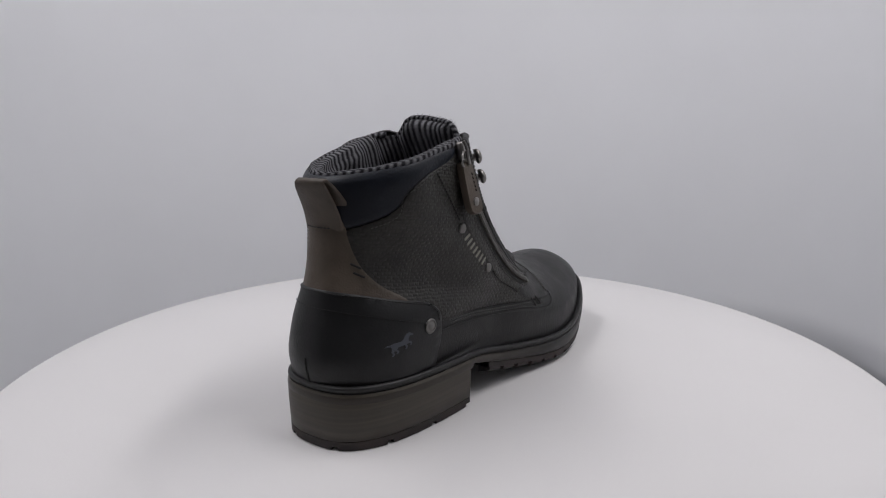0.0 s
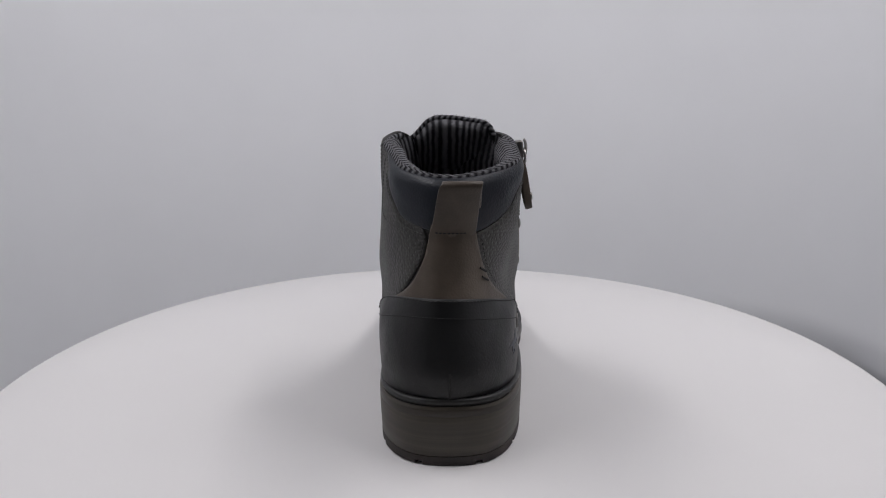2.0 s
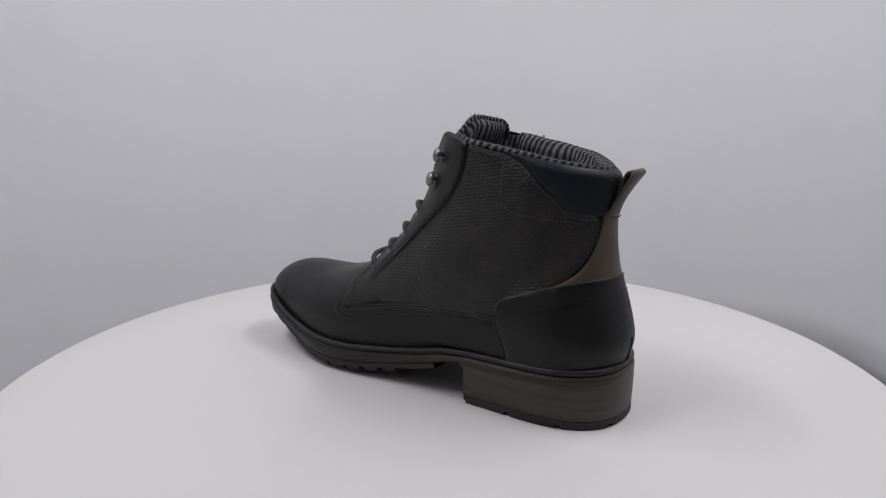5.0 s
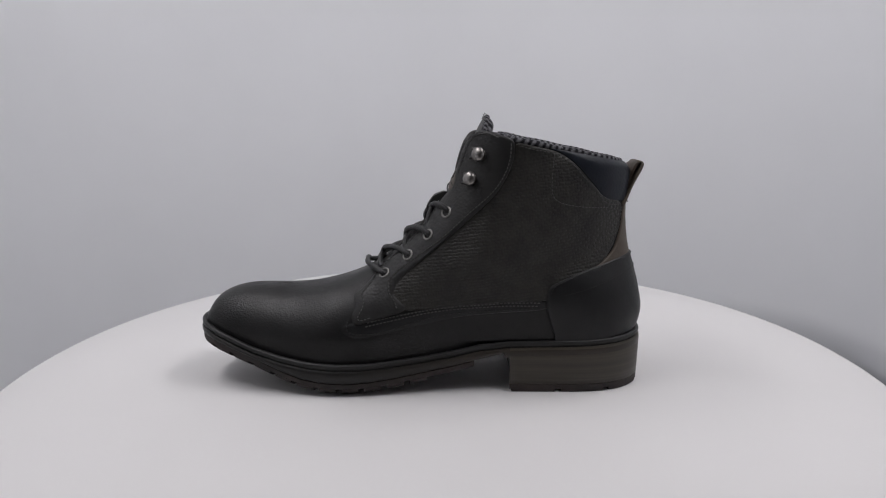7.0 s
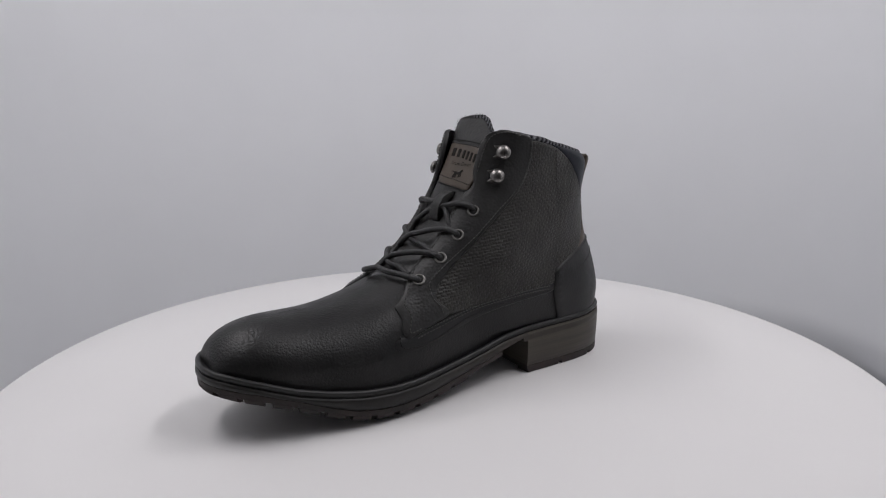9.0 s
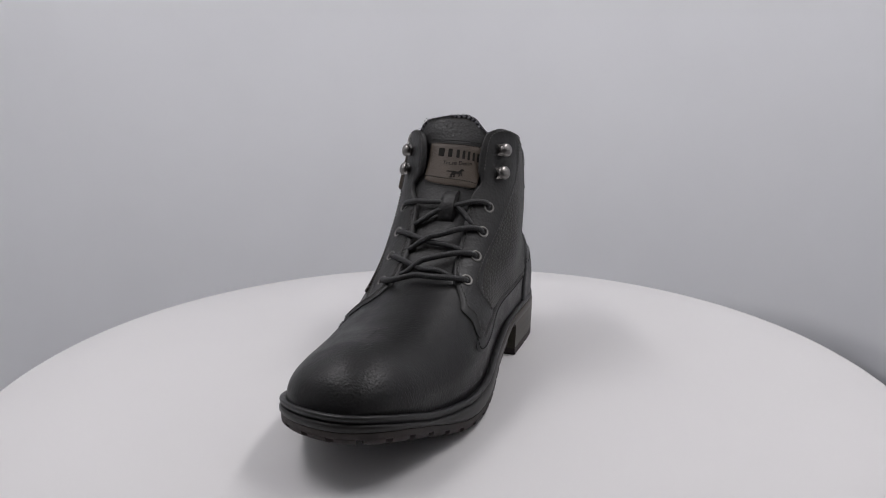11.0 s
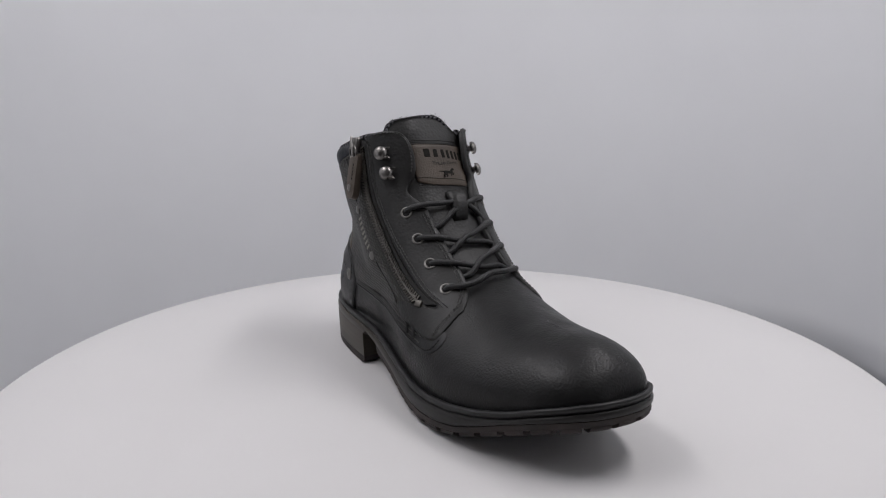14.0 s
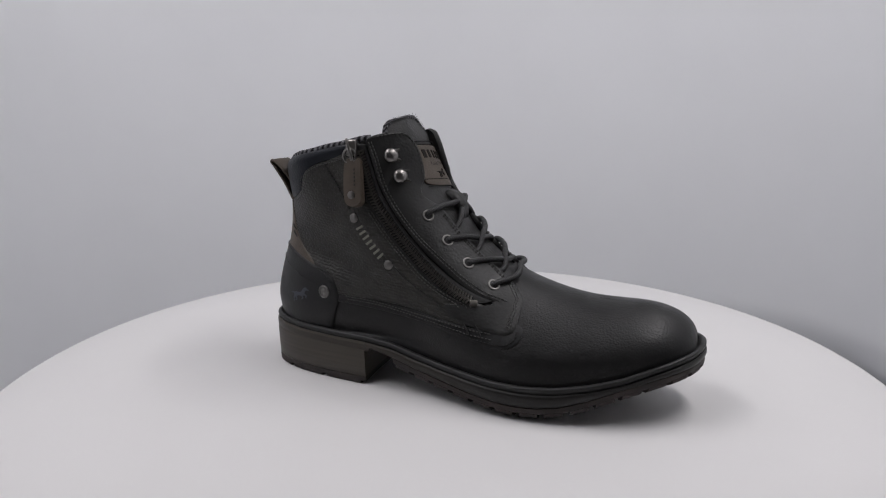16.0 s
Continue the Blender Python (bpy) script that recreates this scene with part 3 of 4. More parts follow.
STAY_R = [(-2.21, 8.95), (-2.215, 8.4), (-2.206, 7.82), (-2.166, 7.22), (-2.185, 6.3), (-2.235, 5.5), (-2.215, 4.42), (-2.03, 2.94), (-1.945, 2.25), (-1.87, 2.12), (-1.8, 2.3), (-1.725, 2.42), (-1.675, 2.05), (-1.64, 1.5), (-1.665, 1.2), (-1.738, 0.94), (-1.778, 0.81), (-1.813, 0.76), (-1.843, 0.73), (-1.872, 0.75), (-1.9, 0.88), (-1.93, 1.26), (-1.96, 1.52), (-1.995, 1.8), (-2.057, 2.16), (-2.236, 2.88), (-2.41, 3.4), (-2.525, 3.72), (-2.615, 3.98), (-2.70, 4.34), (-2.755, 4.62), (-2.795, 4.9), (-2.85, 5.3), (-2.863, 5.98), (-2.84, 6.5), (-2.72, 6.68), (-2.64, 6.82), (-2.66, 7.0), (-2.79, 7.2), (-2.84, 7.5), (-2.835, 8.2), (-2.73, 8.92), (-2.57, 9.07), (-2.33, 9.08)]
PLACKET = [(-1.71, 6.3), (-1.75, 5.2), (-1.79, 4.5), (-1.765, 3.95), (-1.745, 3.3), (-1.66, 1.95), (-1.63, 1.45), (-1.66, 1.1), (-1.78, 0.95), (-1.84, 1.6), (-1.89, 2.2), (-1.93, 2.7), (-1.98, 3.5), (-2.02, 4.4), (-2.04, 5.1), (-2.01, 5.9), (-1.97, 6.5), (-1.95, 7.2), (-1.86, 7.4), (-1.76, 7.0)]
QUARTER_L = [(2.121, 8.95), (1.828, 8.85), (1.584, 8.85), (1.392, 8.417), (1.182, 7.667), (0.964, 7.033), (0.764, 6.517), (0.353, 6.3), (0.34, 5.6), (0.489, 4.883), (0.729, 3.867), (0.999, 3), (1.021, 2.3), (1.27, 2.25), (1.44, 2), (1.575, 1.533), (1.715, 1.433), (1.929, 2.333), (2.234, 3.55), (2.452, 4.8), (2.4, 5.65), (2.251, 6.5), (2.121, 7.1), (2.099, 7.6)]
QUARTER_R = [(-2.129, 8.883), (-1.977, 8.833), (-1.824, 8.3), (-1.593, 8.1), (-1.392, 7.967), (-1.226, 7.7), (-1.086, 7.317), (-0.986, 6.75), (-0.676, 6.283), (-0.406, 6.133), (-0.406, 5.483), (-0.589, 4.767), (-0.759, 3.783), (-0.925, 3.117), (-0.999, 2.117), (-1.257, 2.033), (-1.392, 1.867), (-1.51, 1.55), (-1.619, 1.217), (-1.763, 0.883), (-1.828, 1.75), (-1.924, 3.017), (-1.972, 4.483), (-1.963, 5.633), (-1.907, 6.617), (-1.929, 7.417), (-2.029, 8.3)]
COUNTER_POLY = [(0.91, -0.9), (0.912, 0.133), (0.964, 0.783), (1.038, 1.917), (1.078, 2.617), (1.1, 3.15), (1.017, 3.45), (0.89, 3.767), (0.567, 4.067), (0.201, 4.15), (-0.113, 4.15), (-0.484, 4.017), (-0.72, 3.783), (-1.052, 3.3), (-1.03, 3.3), (-1.091, 2.983), (-1.073, 2.3), (-1.012, 1.25), (-0.951, 0.45), (-0.92, -0.2), (-0.91, -0.9)]
BACKSTAY = [(0.899, 3.633), (0.672, 4.1), (0.511, 4.55), (0.388, 5.233), (0.323, 5.9), (0.292, 6.4), (0.257, 6.75), (-0.41, 6.65), (-0.436, 6.283), (-0.476, 5.75), (-0.563, 4.967), (-0.729, 4.3), (-0.908, 3.717), (-0.921, 3.317), (-0.345, 3.683), (0.297, 3.75)]
COLLAR = [(1.697, 8.983), (1.553, 8.75), (1.392, 8.417), (1.182, 7.667), (0.964, 7.033), (0.777, 6.467), (0.353, 6.267), (-0.035, 6.167), (-0.449, 6.167), (-0.698, 6.35), (-0.986, 6.767), (-1.086, 7.317), (-1.226, 7.7), (-1.392, 7.967), (-1.593, 8.1), (-1.824, 8.25), (-1.955, 8.583), (-1.955, 8.983), (-1.261, 9), (0, 9.05), (1.191, 9.033)]
BAND_L = [(1.021, 2.35), (1.27, 2.367), (1.44, 2.1), (1.575, 1.65), (1.697, 1.183), (1.798, 0.783), (1.902, 0.75), (1.92, 0.45), (1.881, 0.217), (1.811, 0.133), (1.671, 0.45), (1.527, 0.817), (1.379, 1.3), (1.209, 1.567), (1.021, 1.75)]
BAND_R = [(-0.999, 2.133), (-1.13, 2.2), (-1.28, 2.03), (-1.414, 1.66), (-1.574, 1.34), (-1.693, 1.02), (-1.80, 0.9), (-1.90, 1.25), (-1.945, 1.1), (-1.935, 0.8), (-1.91, 0.5), (-1.865, 0.28), (-1.79, 0.26), (-1.683, 0.48), (-1.549, 0.84), (-1.389, 1.1), (-1.24, 1.4), (-1.09, 1.58), (-1.0, 1.6)]
ZIP = [(-2.09, 8.733), (-2.078, 8.2), (-2.065, 7.56), (-2.032, 6.9), (-2.045, 6.4), (-2.07, 5.9), (-2.092, 5.08), (-2.07, 4.4), (-2.025, 3.75), (-1.95, 3.0), (-1.87, 2.38)]
EYELETS_L = [(2.58, 6.4), (2.6, 5.76), (2.57, 5.06), (2.49, 4.26)]
EYELETS_R = [(-2.56, 6.3), (-2.57, 5.6), (-2.51, 4.83), (-2.37, 3.86)]
HOOKS_L = [(2.48, 7.95), (2.45, 7.26)]
HOOKS_R = [(-2.44, 7.9), (-2.44, 7.3)]
EMBLEM = [(-7.2, 1.6), (-5.6, 2.3), (-4.2, 1.9), (-2.6, 2.2), (0.0, 1.5), (1.6, 2.0), (2.6, 3.6), (3.6, 4.6), (4.6, 4.5), (4.9, 5.2), (5.4, 4.4), (6.9, 2.9), (6.4, 2.2), (5.0, 2.8), (4.2, 1.6), (3.9, 0.0), (5.0, -0.9), (5.2, -2.4), (4.4, -3.4), (3.9, -3.0), (4.4, -2.2), (4.0, -1.5), (2.6, -1.4), (2.9, -3.2), (1.9, -4.4), (1.2, -4.0), (2.0, -3.1), (1.6, -1.5), (-1.2, -1.1), (-2.0, -2.2), (-1.2, -3.6), (-2.0, -5.0), (-2.9, -4.8), (-2.2, -3.7), (-3.0, -2.2), (-3.6, -3.2), (-3.2, -4.6), (-4.3, -5.6), (-5.0, -5.1), (-4.2, -4.2), (-4.7, -2.6), (-4.0, -0.6), (-4.4, 0.9), (-5.6, 1.3)]


def leather_pieces(boot):
    panel("quarter", QUARTER_L, 0.0010, WEAVE, boot, "dark olive-grey leather quarter with basket-weave emboss")
    panel("quarter", QUARTER_R, 0.0010, WEAVE, boot, "dark olive-grey leather quarter with basket-weave emboss")
    panel("zip_placket", PLACKET, 0.0014, WEAVE, boot, "charcoal leather strip along the zip")
    panel("backstay", BACKSTAY, 0.0014, BROWN, boot, "taupe brown leather heel piece")
    panel("collar", COLLAR, 0.0006, NAVY, boot, "padded navy leather collar", puff=0.0018)
    panel("foxing", BAND_L, 0.0007, COUNTER, boot)
    panel("foxing", BAND_R, 0.0007, COUNTER, boot)
    counter = panel("counter", COUNTER_POLY, 0.0020, COUNTER, boot, "smooth black leather heel counter", grid=0.0026)
    stays = []
    for poly in (STAY_L, STAY_R):
        stays.append(panel("lace_stay", poly, 0.0018, STAY, boot, "charcoal leather lace facing", thick=0.0022, rise=flare, soft=2))
    # stamped emblem and rivet
    panel("stamp", local(-0.725, 1.76, [(-x * 1.42, y * 0.88) for x, y in EMBLEM], -8, 1.0), 0.0022, BLUE_PRINT, counter, "slate-coloured stamped emblem", soft=0, step=0.0004, grid=0.0012, lip=0.00005)
    m = seat(-0.965, 2.18, 0.0019)
    part("rivet", lathe([(0, 0), (4.4 * MM, 0), (4.5 * MM, 0.6 * MM), (4.0 * MM, 1.2 * MM), (3.4 * MM, 1.25 * MM), (3.2 * MM, 0.9 * MM), (2.2 * MM, 0.95 * MM), (1.9 * MM, 1.3 * MM), (0, 1.35 * MM)], 28, m), EYELET, counter, "round dull metal rivet")
    return stays


def stitches(boot):
    in_l = [(2.169, 8.9), (2.129, 8.4), (2.077, 7.6), (2.121, 6.95), (2.251, 6.4), (2.369, 5.65), (2.43, 4.867), (2.334, 4.083), (2.164, 3.55), (1.863, 2.4), (1.724, 1.517)]
    stitch("stitching", in_l, 0.0018, THREAD, boot, rise=flare)
    stitch("stitching", [(1.798, 1.033), (1.854, 0.9), (1.885, 1.55), (2.051, 2.467), (2.339, 3.567), (2.587, 4.283), (2.749, 4.85), (2.801, 5.35), (2.845, 5.95), (2.836, 6.5)], 0.0018, THREAD, boot, rise=flare)
    stitch("stitching", [(2.727, 7.3), (2.727, 8.017), (2.692, 8.6), (2.566, 8.983), (2.347, 8.983)], 0.0018, THREAD, boot, rise=flare)
    zip_side = [(-2.255, 8.85), (-2.255, 8.3), (-2.245, 7.7), (-2.21, 7.1), (-2.23, 6.3), (-2.275, 5.5), (-2.255, 4.5), (-2.09, 3.1), (-1.99, 2.3)]
    stitch("stitching", zip_side, 0.0018, THREAD, boot, rise=flare, r=0.00045)
    stitch("stitching", [(p - 0.035, k) for p, k in zip_side], 0.0018, THREAD, boot, rise=flare, r=0.00045)
    # rows on the quarter, on the other side of the zip
    beside = [(-1.925, 6.4), (-1.955, 5.9), (-1.975, 5.1), (-1.95, 4.3), (-1.90, 3.4), (-1.83, 2.5), (-1.775, 1.9)]
    stitch("stitching", beside, 0.0014, THREAD, boot, r=0.00045)
    stitch("stitching", [(p + 0.035, k) for p, k in beside], 0.0014, THREAD, boot, r=0.00045)
    for front in ([(-1.872, 0.86), (-1.882, 0.96), (-1.892, 1.1), (-1.917, 1.34), (-1.947, 1.58), (-1.992, 1.9), (-2.082, 2.38), (-2.311, 3.2), (-2.455, 3.64), (-2.565, 4.0), (-2.624, 4.28), (-2.704, 4.62), (-2.739, 4.86), (-2.785, 5.3), (-2.8, 5.95), (-2.785, 6.35)],
                  [(-1.872, 0.96), (-1.882, 1.02), (-1.877, 1.08), (-1.902, 1.32), (-1.932, 1.58), (-1.982, 1.9), (-2.057, 2.32), (-2.286, 3.18), (-2.425, 3.62), (-2.54, 4.0), (-2.604, 4.3), (-2.674, 4.62), (-2.709, 4.86), (-2.75, 5.3), (-2.7649999999999997, 5.95), (-2.75, 6.35)]):
        stitch("stitching", front, 0.0018, THREAD, boot, rise=flare, r=0.00045)
    stitch("stitching", [(-2.74, 7.27), (-2.785, 7.55), (-2.785, 8.15), (-2.69, 8.78), (-2.52, 8.97), (-2.34, 8.97)], 0.0018, THREAD, boot, rise=flare, r=0.00045)
    # dark rows along the lower edge of the bands, round the foot of each facing
    stitch("stitching", [(-1.05, 1.74), (-1.24, 1.55), (-1.389, 1.24), (-1.549, 0.98), (-1.683, 0.62), (-1.79, 0.4), (-1.86, 0.43), (-1.895, 0.62), (-1.915, 0.95)], 0.0007, THREAD_BLACK, boot, r=0.00045)
    stitch("stitching", [(1.05, 1.9), (1.175, 1.8), (1.34, 1.62), (1.459, 1.36), (1.574, 0.98), (1.673, 0.58), (1.773, 0.33), (1.85, 0.32), (1.885, 0.46), (1.895, 0.8)], 0.0007, THREAD_BLACK, boot, r=0.00045)
    for d in (0.16, 0.36):
        stitch("stitching", [(1.08, 2.37 - d), (1.27, 2.36 - d), (1.44, 2.1 - d), (1.58, 1.7 - d), (1.7, 1.3 - d), (1.82, 0.85 - d * 0.7)], 0.0008, THREAD, boot)
        stitch("stitching", [(-1.1, 2.22 - d), (-1.28, 2.05 - d), (-1.414, 1.68 - d), (-1.574, 1.36 - d), (-1.7, 1.06 - d), (-1.80, 0.9 - d)], 0.0008, THREAD, boot)
    stitch("stitching", [(1.06, 2.6), (1.06, 3.1), (0.999, 3.333), (0.877, 3.65), (0.563, 3.95), (0.201, 4.033), (-0.113, 4.033), (-0.484, 3.883), (-0.716, 3.65), (-1.043, 3.15), (-1.017, 3.2), (-1.052, 2.883), (-1.03, 2.217)], 0.0021, THREAD_BLACK, boot, r=0.00028)
    stitch("stitching", [(0.982, 2.6), (0.598, 3.2), (0.314, 3.417), (0, 3.45), (-0.463, 3.2), (-0.851, 2.633), (-0.929, 2.383)], 0.0021, THREAD_BLACK, boot, gap=0.0021, length=0.0019, r=0.0002)
    stitch("stitching", [(1.348, 8.083), (1.143, 7.417), (0.925, 6.867), (0.75, 6.367), (0.375, 6.15)], 0.0012, THREAD, boot, r=0.00028)
    stitch("stitching", [(-1.876, 8.1), (-1.593, 7.95), (-1.392, 7.817), (-1.187, 7.5), (-1.038, 7.133), (-0.969, 6.583), (-0.681, 6.183)], 0.0012, THREAD, boot, r=0.00028)
    stitch("stitching", [(1.584, 8.7), (1.575, 7.983), (1.492, 7.083), (1.335, 6.567), (0.977, 6.3), (0.702, 6.183)], 0.0011, THREAD, boot, r=0.00028)
    stitch("stitching", [(2.046, 8.717), (1.828, 8.617), (1.614, 8.6)], 0.0011, THREAD, boot, r=0.00028)
    stitch("stitching", [(0.585, 4.483), (0.445, 5.183), (0.38, 5.9), (0.349, 6.2)], 0.0012, THREAD_BLACK, boot, r=0.0002)
    stitch("stitching", [(-0.515, 6.183), (-0.532, 5.75), (-0.624, 4.967), (-0.798, 4.3)], 0.0012, THREAD_BLACK, boot, r=0.0002)
    stitch("stitching", [(-1.523, 8), (-1.619, 7.033), (-1.671, 6.267)], 0.0011, THREAD_BLACK, boot, gap=0.0022, length=0.0021, r=0.0004)
    stitch("stitching", [(-1.783, 4.4), (-1.763, 3.98), (-1.748, 3.34), (-1.648, 1.85)], 0.0011, THREAD_BLACK, boot, gap=0.0022, length=0.0021, r=0.0004)
    # bar tacks
    for a, b, h in (((-0.465, 5.03), (-0.575, 4.87), 0.0019), ((-0.49, 4.73), (-0.6, 4.57), 0.0019), ((-1.695, 1.16), (-1.70, 0.70), 0.0017), ((-1.74, 1.1), (-1.75, 0.64), 0.0018), ((0.0, 1.5), (0.0, 0.1), 0.0023)):
        p = [np.array(a) * (1 - f) + np.array(b) * f for f in np.linspace(0, 1, 10)]
        bm = bmesh.new()
        tube(bm, raised(np.array([q[0] for q in p]), np.array([q[1] for q in p]), np.full(10, h - 0.0002)), 0.0006, 6)
        part("bar_tack", bm, THREAD_BLACK, boot)


TONGUE_TOP = [(2.62, 8.3), (2.72, 8.75), (2.80, 9.0), (2.88, 9.3), (2.95, 9.6), (3.05, 9.78), (3.18, 9.78), (3.39, 9.68), (3.57, 9.62), (3.67, 9.42), (3.73, 9.1), (3.79, 8.7)]


def tongue_edge(phi):
    return np.interp(phi, *zip(*TONGUE_TOP))


def print_text(words, phi, k, height, lean, h, material, parent):
    """Lettering laid on the upper, centred at (phi, level); height of its capitals in mm."""
    data = bpy.data.curves.new("lettering", "FONT")
    data.body, data.size, data.align_x, data.align_y = words, height / 0.7, "CENTER", "CENTER"
    ob = new("lettering", data)
    me = bpy.data.meshes.new_from_object(ob.evaluated_get(bpy.context.evaluated_depsgraph_get()))
    bpy.data.objects.remove(ob)
    flat = local(phi, k, [(-v.co.x, v.co.y) for v in me.vertices], lean)
    bm = bmesh.new()
    bm.from_mesh(me)
    for v, (p, l) in zip(bm.verts, flat):
        v.co = raised(np.array([p]), np.array([l]), np.array([h]))[0]
    return part("lettering", bm, material, parent)


def tongue_and_lining(boot):
    top = TONGUE_TOP
    poly = [(2.6, 4.2), (2.55, 5.2), (2.5, 6.5), (2.48, 7.8)] + top + [(3.82, 7.8), (3.76, 6.5), (3.72, 5.2), (3.66, 4.2), (3.14, 3.95)]

    def wave(phi, k):
        return 0.0009 * np.sin((np.asarray(phi) - 2.5) * 9) * np.clip((np.asarray(k) - 8) / 1.2, 0, 1) + 0.0007 * np.sin(np.asarray(k) * 5.2) * np.clip((7 - np.asarray(k)) / 1.5, 0, 1)
    tongue = panel("tongue", poly, -0.0012, STAY, boot, "pebbled black leather tongue", thick=0.002, rise=wave, puff=0.0006)
    lab = [(2.83, 6.92), (2.80, 7.0), (2.69, 7.95), (2.71, 8.05), (3.1, 8.2), (3.42, 8.28), (3.44, 8.2), (3.47, 7.2), (3.46, 7.1), (3.1, 7.0)]
    label = panel("label", lab, 0.0006, BROWN, boot, "stamped taupe leather tongue label", soft=1, lip=0.0005, puff=0.0004)
    panel("print_bar", [(3.215, 7.74), (3.29, 7.75), (3.29, 8.02), (3.215, 8.01)], 0.0012, LABEL_DARK, label, soft=0, step=0.0008, lip=0.0001)
    for i in range(6):
        at, up = 3.155 - i * 0.0655, 7.86 - i * 0.03
        panel("print_bar", [(at - 0.017, up - 0.13), (at + 0.017, up - 0.13), (at + 0.017, up + 0.13), (at - 0.017, up + 0.13)], 0.0012, LABEL_DARK, label, soft=0, step=0.0008, lip=0.0001)
    print_text("True Denim", 3.06, 7.545, 2.7, 2, 0.00125, LABEL_DARK, label)
    panel("stamp", local(3.08, 7.3, [(-x * 1.3, y) for x, y in EMBLEM], 2, 0.62), 0.0012, LABEL_DARK, label, soft=0, step=0.0003, grid=0.001, lip=0.00003)
    for ks in (7.0, 7.18, 8.2, 8.36):
        stitch("stitching", [(2.8, ks - 0.14), (3.0, ks - 0.06), (3.3, ks + 0.02), (3.47, ks + 0.02)], 0.0005, THREAD_BLACK, tongue, gap=0.0018, length=0.0014)
    # lace keeper in the middle of the tongue
    def dip(phi, k):
        k = np.asarray(k)
        return -0.0050 * np.clip((6.38 - k) / 0.26, 0, 1) - 0.0048 * np.clip((k - 6.62) / 0.24, 0, 1) ** 1.5
    panel("lace_keeper", [(3.035, 6.9), (3.15, 6.9), (3.155, 6.5), (3.165, 6.1), (3.05, 6.1), (3.04, 6.5)], 0.0062, STAY, tongue, soft=0, lip=0.0008, thick=0.0016, rise=dip)
    # lining of the shaft, striped, and of the tongue above the collar
    phis = np.linspace(-math.pi, math.pi, 161)[:-1]
    bm = bmesh.new()
    roll = smooth_path([(8.98, 1.2), (9.1, 2.0), (9.17, 3.6), (9.16, 5.6), (9.04, 8.0), (8.75, 10.2), (8.3, 11.4), (7.5, 10.8), (6.5, 9.2), (5, 7.6), (3.2, 6.7)], 34)
    padded = np.clip((2.42 - np.abs(phis)) / 0.3, 0, 1)
    padded = padded * padded * (3 - 2 * padded)
    fold = 0.0011 * np.sin(phis * 7) * np.clip((np.abs(phis) - 1.6) / 0.6, 0, 1)
    loops = []
    for k, d in roll:
        kk = np.where(padded < 1, min(k, 9.0), k) * (1 - padded) + k * padded
        thin = 0.0032 + 0.0035 * np.clip((9 - kk) / 1.2, 0, 1)
        swell = 0.0007 * np.sin(phis * 9 + k) * padded * min(1, d / 6)
        loops.append(raised(phis, kk, -(d * MM * padded + thin * (1 - padded)) + fold + swell).tolist())
    rows = rings(bm, loops)
    bm.faces.new(rows[-1])
    lay = bm.loops.layers.uv.verify()
    where = {v: (70 * j / 160, i / 34) for i, row in enumerate(rows) for j, v in enumerate(row)}
    for f in bm.faces:
        us = [where[lo.vert][0] for lo in f.loops]
        for lo in f.loops:
            u, v = where[lo.vert]
            lo[lay].uv = (u + 70 if max(us) - u > 35 else u, v)
    part("lining", bm, KNIT, boot, "striped grey knitted lining", angle=80)
    bm = bmesh.new()
    ph = np.linspace(2.66, 3.76, 46)
    edge_k = tongue_edge(ph) - 0.03
    pad = smooth_path([(0, 3.6), (0.3, 7.5), (0.6, 9.2), (0.85, 9.4), (0.96, 8.2), (1.0, 5.6), (0.995, 2.6)], 24)
    side = np.clip(np.minimum(ph - 2.66, 3.76 - ph) / 0.25, 0.3, 1)
    rows = rings(bm, [raised(ph, 7.0 + (edge_k - 7.0) * f, -d * MM * side + 0.0008 * np.sin(ph * 13)).tolist() for f, d in pad], False)
    lay = bm.loops.layers.uv.verify()
    where = {v: (14 * j / 45, i / 24) for i, row in enumerate(rows) for j, v in enumerate(row)}
    for f in bm.faces:
        for lo in f.loops:
            lo[lay].uv = where[lo.vert]
    part("tongue_lining", bm, KNIT, boot, "striped grey knitted tongue lining", angle=80)
    # knitted binding round the collar and over the tongue's top
    bm = bmesh.new()
    ph = np.linspace(-2.3, 2.6, 150)
    tube(bm, raised(ph, np.full(150, 9.03) + 0.02 * np.sin(ph * 11), -0.0016 - 0.0012 * np.clip((np.abs(ph) - 2.05) / 0.15, 0, 1)), 0.0022, 10, True, 0.0044, 1.0)
    part("binding", bm, KNIT, boot, "twisted grey knit edge binding", angle=80)
    bm = bmesh.new()
    ph = np.linspace(2.74, 3.75, 60)
    kk = tongue_edge(ph)
    tube(bm, raised(ph, kk, np.full(60, -0.0024)), 0.0016, 8, True, 0.0036, 1.0)
    part("binding", bm, KNIT, boot, "twisted grey knit edge binding", angle=80)
    # loose fibres that stand out of the knit edges
    rng = np.random.default_rng(5)
    bm = bmesh.new()
    a = np.r_[rng.uniform(-2.2, 2.5, 1700), rng.uniform(2.78, 3.74, 450)]
    rim = np.where(a > 2.75, tongue_edge(a), 9.05)
    base = raised(a, rim + rng.uniform(-0.12, 0.1, len(a)), rng.uniform(-0.0045, 0.0004, len(a)))
    out = skin_normal(a, np.clip(rim, 0, 9.0))
